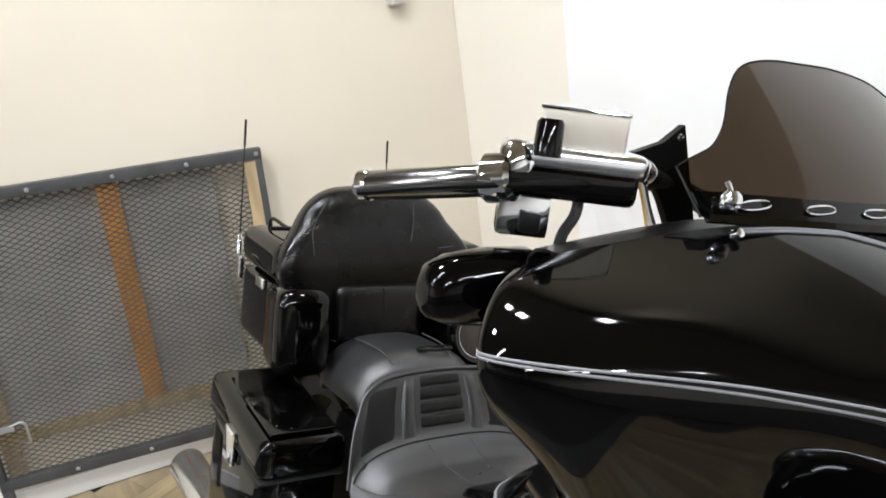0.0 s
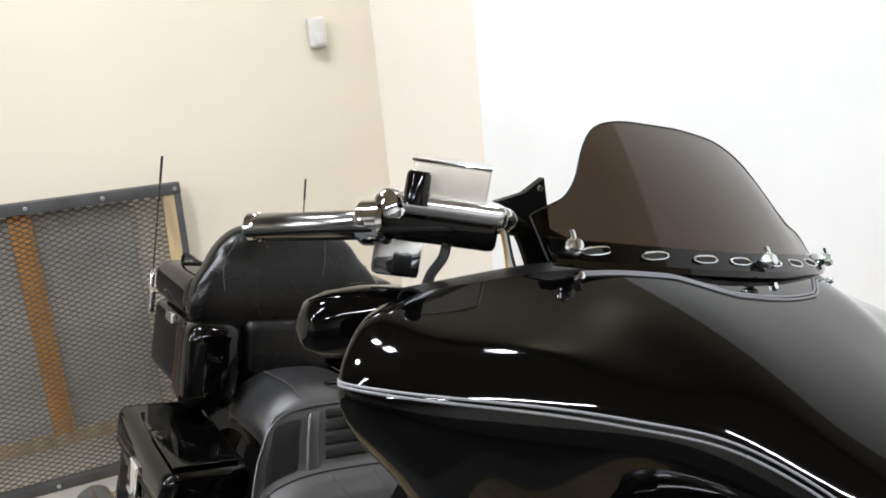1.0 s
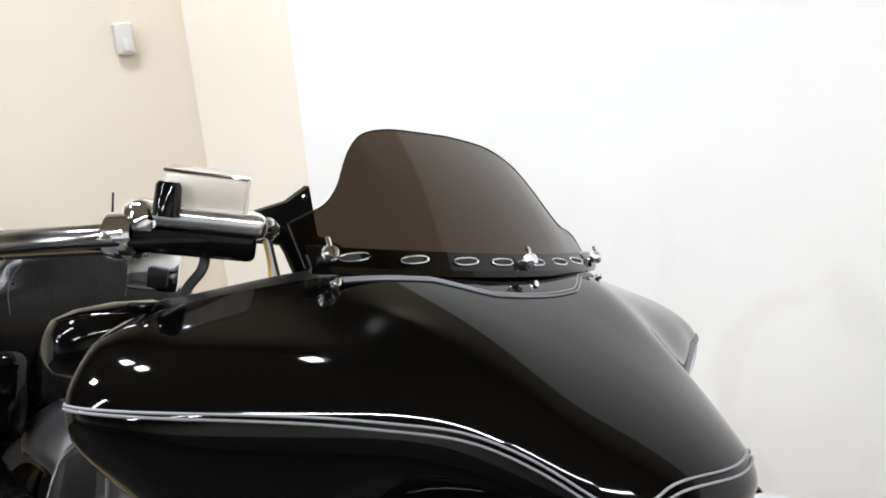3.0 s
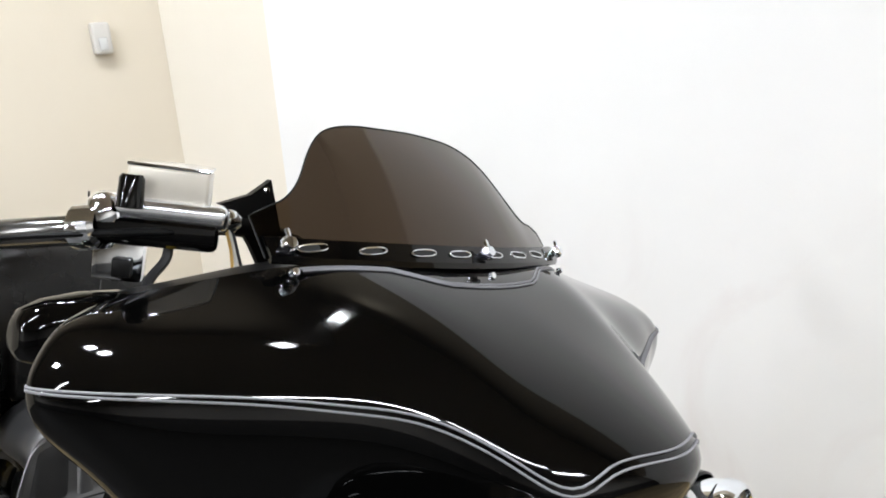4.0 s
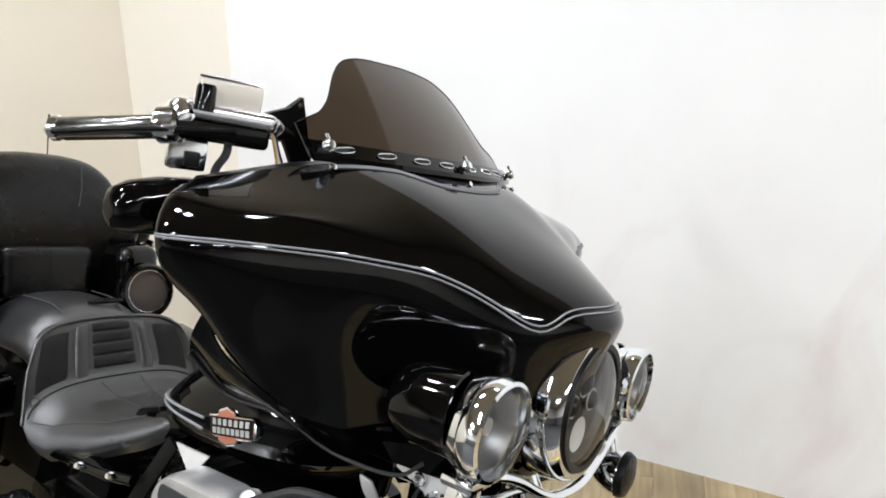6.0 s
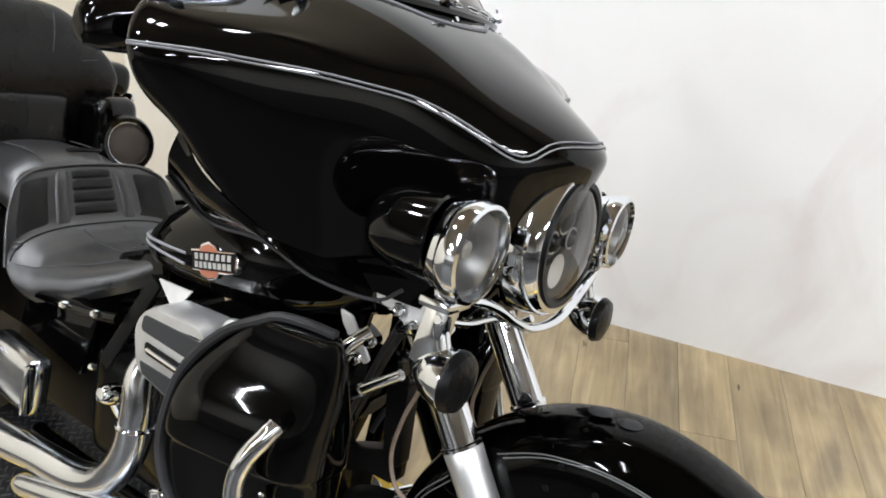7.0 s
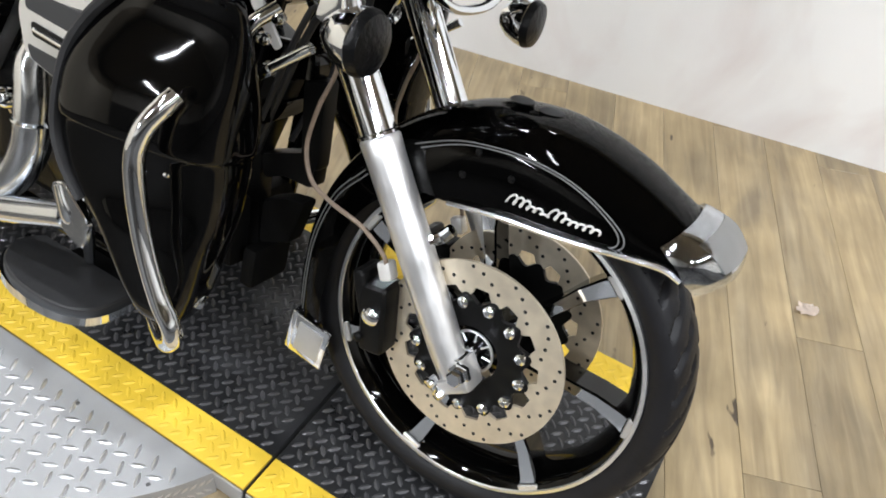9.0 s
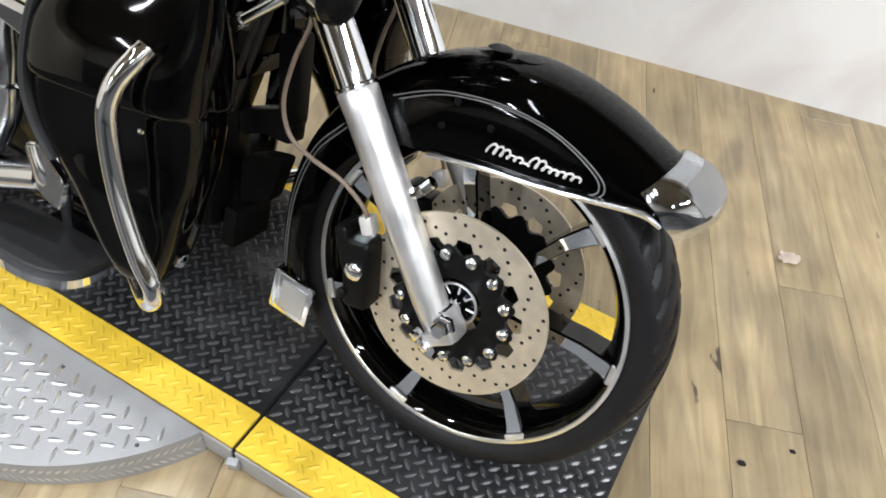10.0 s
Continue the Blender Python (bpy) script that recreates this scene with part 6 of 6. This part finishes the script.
# -- floorboards --
for s in (-1, 1):
    fb = holder("floorboard", label="half-moon rider floorboard with rubber pad")
    out = [(-0.800, -0.190), (-0.812, -0.225), (-0.800, -0.265), (-0.765, -0.298), (-0.705, -0.318), (-0.630, -0.318), (-0.575, -0.298), (-0.552, -0.260), (-0.552, -0.185)]
    lp = [(v.x, v.y) for v in spline([(x, y, 0) for x, y in out], 5)]
    part("pan", rings_bm([[Vector((x, -s * y, z)) for x, y in lp] for z in (-0.176, -0.160)]), CHROME, fb, "chrome board pan", sharp=30)
    c = Vector((-0.68, -0.23, 0))
    lq = [(c.x + (x - c.x) * 0.94, c.y + (y - c.y) * 0.92) for x, y in lp]
    part("rubber_pad", rings_bm([[Vector((x, -s * y, -0.160)) for x, y in lq], [Vector((x, -s * y, -0.151)) for x, y in lq], [Vector((c.x + (x - c.x) * 0.97, -s * (c.y + (y - c.y) * 0.97), -0.148)) for x, y in lq]]), RUBBER, fb, "dark grey rubber pad")
    part("bracket", box_bm((0.14, 0.10, 0.02), (-0.68, 0.16 * s, -0.178), bevel=0.006), ENGINE, fb)
part("pedal_pad", plate([(-0.628, 0.066), (-0.600, 0.078), (-0.545, 0.034), (-0.556, -0.020), (-0.598, -0.006)], -0.296, -0.306, 0.012), SATIN_CHROME, moto, "chrome brake pedal pad")
part("brake_pedal", tube_bm([(-0.665, -0.20, -0.14), (-0.600, -0.262, -0.02), (-0.585, -0.292, 0.02), (-0.607, -0.298, 0.070)], [0.008, 0.012, 0.024, 0.016], 12, flat=0.6), CHROME, moto, "chrome brake pedal")

# -- lower fairings and engine guard --
for s in (-1, 1):
    lf = holder("lower_fairing", label="gloss black lower leg fairing with grey edge")
    sections = []
    for z, xa, xd, half in ((0.424, -0.432, -0.352, 0.010), (0.420, -0.452, -0.346, 0.017), (0.405, -0.480, -0.342, 0.016), (0.375, -0.518, -0.340, 0.024), (0.33, -0.553, -0.339, 0.041), (0.28, -0.575, -0.338, 0.061), (0.235, -0.582, -0.338, 0.068), (0.212, -0.582, -0.338, 0.068), (0.206, -0.582, -0.339, 0.060), (0.17, -0.580, -0.339, 0.057), (0.12, -0.560, -0.340, 0.055), (0.07, -0.512, -0.344, 0.052), (0.01, -0.473, -0.350, 0.046), (-0.025, -0.448, -0.357, 0.040), (-0.050, -0.430, -0.366, 0.030), (-0.060, -0.420, -0.376, 0.018)):
        xc, hx = (xa + xd) / 2, (xd - xa) / 2
        sections.append([Vector((xc + hx * math.copysign(abs(math.cos(t)) ** 0.55, math.cos(t)), s * (0.292 + half * math.copysign(abs(math.sin(t)) ** 0.6, math.sin(t)) - 0.22 * hx * (1 + math.copysign(abs(math.cos(t)) ** 0.55, math.cos(t)))), z)) for t in np.linspace(0, 2 * math.pi, 48, endpoint=False)])
    loft = [list(r) for r in zip(*[spline(list(c), 4) for c in zip(*sections)])]
    part("shell", rings_bm(loft), GLOSS, lf, sharp=50)
    part("rubber_edge", tube_bm([(x + 0.006, s * y, z) for z, x, y in ((0.09, -0.536, 0.330), (0.13, -0.568, 0.332), (0.18, -0.585, 0.333), (0.24, -0.584, 0.330), (0.30, -0.570, 0.325), (0.35, -0.540, 0.319), (0.39, -0.502, 0.312), (0.414, -0.464, 0.304))] + [(-0.430, s * 0.293, 0.428), (-0.390, s * 0.280, 0.430), (-0.352, s * 0.268, 0.426)], 0.0072, 8, 5, flat=1.4, up=(0, 1, 0)), RUBBER, lf, "grey rubber edge strip")
    for x, z in ((-0.40, 0.18),):
        part("fairing_screw", lathe_bm([(0, 0.004), (0.0035, 0.003), (0.005, 0)], aim((x, s * 0.3065, z), (0.2, s, 0.2)), 10), CHROME, lf)
    part("engine_guard", tube_bm([(-0.378, s * 0.326, 0.302), (-0.380, s * 0.340, 0.290), (-0.394, s * 0.357, 0.256), (-0.400, s * 0.361, 0.205), (-0.379, s * 0.361, 0.118), (-0.345, s * 0.360, 0.042), (-0.318, s * 0.358, 0.002), (-0.322, s * 0.350, -0.026), (-0.36, s * 0.325, -0.060), (-0.45, s * 0.26, -0.085), (-0.52, s * 0.18, -0.11)], 0.0138, 16), CHROME, moto, "bent chrome engine guard tube")
    part("guard_bolt", lathe_bm([(0, 0.02), (0.008, 0.018), (0.010, 0.01), (0.010, 0)], aim((-0.362, s * 0.258, -0.020), (0.6, s, 0.1)), 12), CHROME, moto)

# -- rear wheel, stand --
rw = holder("rear_wheel", label="black rear wheel under the saddlebags")
bm = lathe_bm([(0.215, 0.07), (0.25, 0.078), (0.285, 0.072), (0.300, 0.045), (0.305, 0.0), (0.300, -0.045), (0.285, -0.072), (0.25, -0.078), (0.215, -0.07)], pose(-1.61, 0, -0.006, 90, 0, 0), 80)
part("tyre", bm, TYRE_M, rw)
part("rim", lathe_bm([(0, 0.05), (0.05, 0.05), (0.06, 0.03), (0.20, 0.03), (0.216, 0.07), (0.216, -0.07), (0.20, -0.03), (0.06, -0.03), (0.05, -0.05), (0, -0.05)], pose(-1.61, 0, -0.006, 90, 0, 0), 60), GLOSS, rw)
bm = bmesh.new()
rings_bm([[Vector((-1.61 + r * math.cos(a), y, -0.006 + r * math.sin(a))) for y, r in ((-0.10, 0.27), (-0.10, 0.315), (-0.07, 0.335), (0, 0.342), (0.07, 0.335), (0.10, 0.315), (0.10, 0.27))] for a in np.linspace(radians(20), radians(205), 40)], False, False, bm)
bmesh.ops.solidify(bm, geom=bm.faces[:], thickness=0.003)
part("rear_fender", bm, GLOSS, moto, "gloss black rear fender")
part("side_stand", tube_bm([(-0.80, 0.12, -0.10), (-0.84, 0.20, -0.17), (-0.86, 0.30, -0.222)], 0.013, 10), SATIN, moto, "black side stand")
part("stand_foot", box_bm((0.06, 0.05, 0.010), (-0.862, 0.312, -0.219), (17, 0, 0), bevel=0.004), SATIN, moto)

# -- cables and fittings round the neck --
for k, (y, r) in enumerate(((-0.055, 0.006), (-0.075, 0.005), (0.05, 0.006))):
    part("neck_cable", tube_bm([(-0.345 - 0.012 * k, y, 0.45), (-0.385, y * 1.25, 0.36), (-0.425, y * 1.1, 0.25), (-0.470, y * 0.9, 0.12)], r, 8), RUBBER, moto, "black cable down the frame neck")
for s in (-1, 1):
    for x, z in ((-0.305, 0.432), (-0.335, 0.448), (-0.372, 0.385), (-0.392, 0.350)):
        part("acorn_nut", lathe_bm([(0, 0.013), (0.006, 0.011), (0.0085, 0.006), (0.0085, 0.0), (0.0105, -0.001), (0.0105, -0.004)], aim((x, s * 0.162, z), (0.2, s, 0.1)), 14), CHROME, moto, "chrome acorn nut")
    part("neck_clip", plate([(-0.464, 0.395), (-0.440, 0.392), (-0.392, 0.335), (-0.402, 0.325), (-0.455, 0.375)], s * 0.118, s * 0.122, 0.005), BARE, moto, "bent bare metal clip")
    part("clamp_elbow", tube_bm([(-0.375, 0.16 * s, 0.40), (-0.395, 0.185 * s, 0.372), (-0.405, 0.19 * s, 0.345)], 0.011, 12), CHROME, moto, "chrome clamp elbow")

# small fittings hang on their part, one level under it
for h in moto.children:
    for p in h.children:
        for q in list(p.children):
            q.parent = h

# ---- floor planks ----
PD = Vector((-0.335, 0.942, 0))
PA = math.degrees(math.atan2(PD.y, PD.x))
random.seed(11)
PW, PL = 0.152, 1.22
frame_m = pose(0, 0, 0, 0, 0, PA)
ACROSS = (frame_m.to_3x3() @ Vector((0, 1, 0)))
whole = mesh_of("plank", box_bm((PL - 0.0012, PW - 0.0008, 0.006), (0, 0, -0.003), bevel=0.0006, seg=1), PLANK, False)
LIMITS = []      # inward normals of the walls and their offsets
for wm in (WALL_L, WALL_B):
    n = wm.to_3x3() @ Vector((0, -1, 0))
    LIMITS.append((n, n.dot(wm.translation) - 0.03))
LIMITS += [(Vector((-1, 0, 0)), -4.26), (Vector((0, 1, 0)), -0.86)]


def inside_span(c):
    """The stretch of a plank along its length that lies inside the walls."""
    a, b = -PL / 2, PL / 2
    for n, off in LIMITS:
        k, d = n.dot(PD.normalized()), n.dot(c) - off
        if abs(k) < 1e-6:
            continue
        t = -d / k
        if k > 0:
            a = max(a, t)
        else:
            b = min(b, t)
    return a, b


rest_v, rest_f = [], []
for r in range(-60, 50):
    shift = random.uniform(0, PL)
    for k in range(-11, 9):
        c = frame_m @ Vector((k * PL + shift - 0.6, r * PW, 0))
        a, b = inside_span(c)
        if b - a < 0.02:
            continue
        if -3.3 < c.x < 2.6 and -0.80 < c.y < 2.2:
            me = whole if b - a > PL - 0.001 else mesh_of("plank", box_bm((b - a - 0.0012, PW - 0.0008, 0.006), ((a + b) / 2, 0, -0.003), bevel=0.0006, seg=1), PLANK, False)
            ob = new("plank", me)
            ob.parent = floor
            ob.matrix_world = Matrix.Translation(c) @ pose(0, 0, 0, 0, 0, PA)
        else:
            i = len(rest_v)
            u, w = PD.normalized(), ACROSS * (PW / 2 - 0.0003)
            for z in (-0.006, 0.0):
                rest_v += [tuple(c + u * (a + 0.0003) - w + Vector((0, 0, z))), tuple(c + u * (b - 0.0003) - w + Vector((0, 0, z))), tuple(c + u * (b - 0.0003) + w + Vector((0, 0, z))), tuple(c + u * (a + 0.0003) + w + Vector((0, 0, z)))]
            rest_f += [(i + 4, i + 5, i + 6, i + 7), (i, i + 1, i + 5, i + 4), (i + 1, i + 2, i + 6, i + 5), (i + 2, i + 3, i + 7, i + 6), (i + 3, i, i + 4, i + 7)]
joined("far_planks", rest_v, rest_f, plank_material(True), floor, "further planks of the same floor")
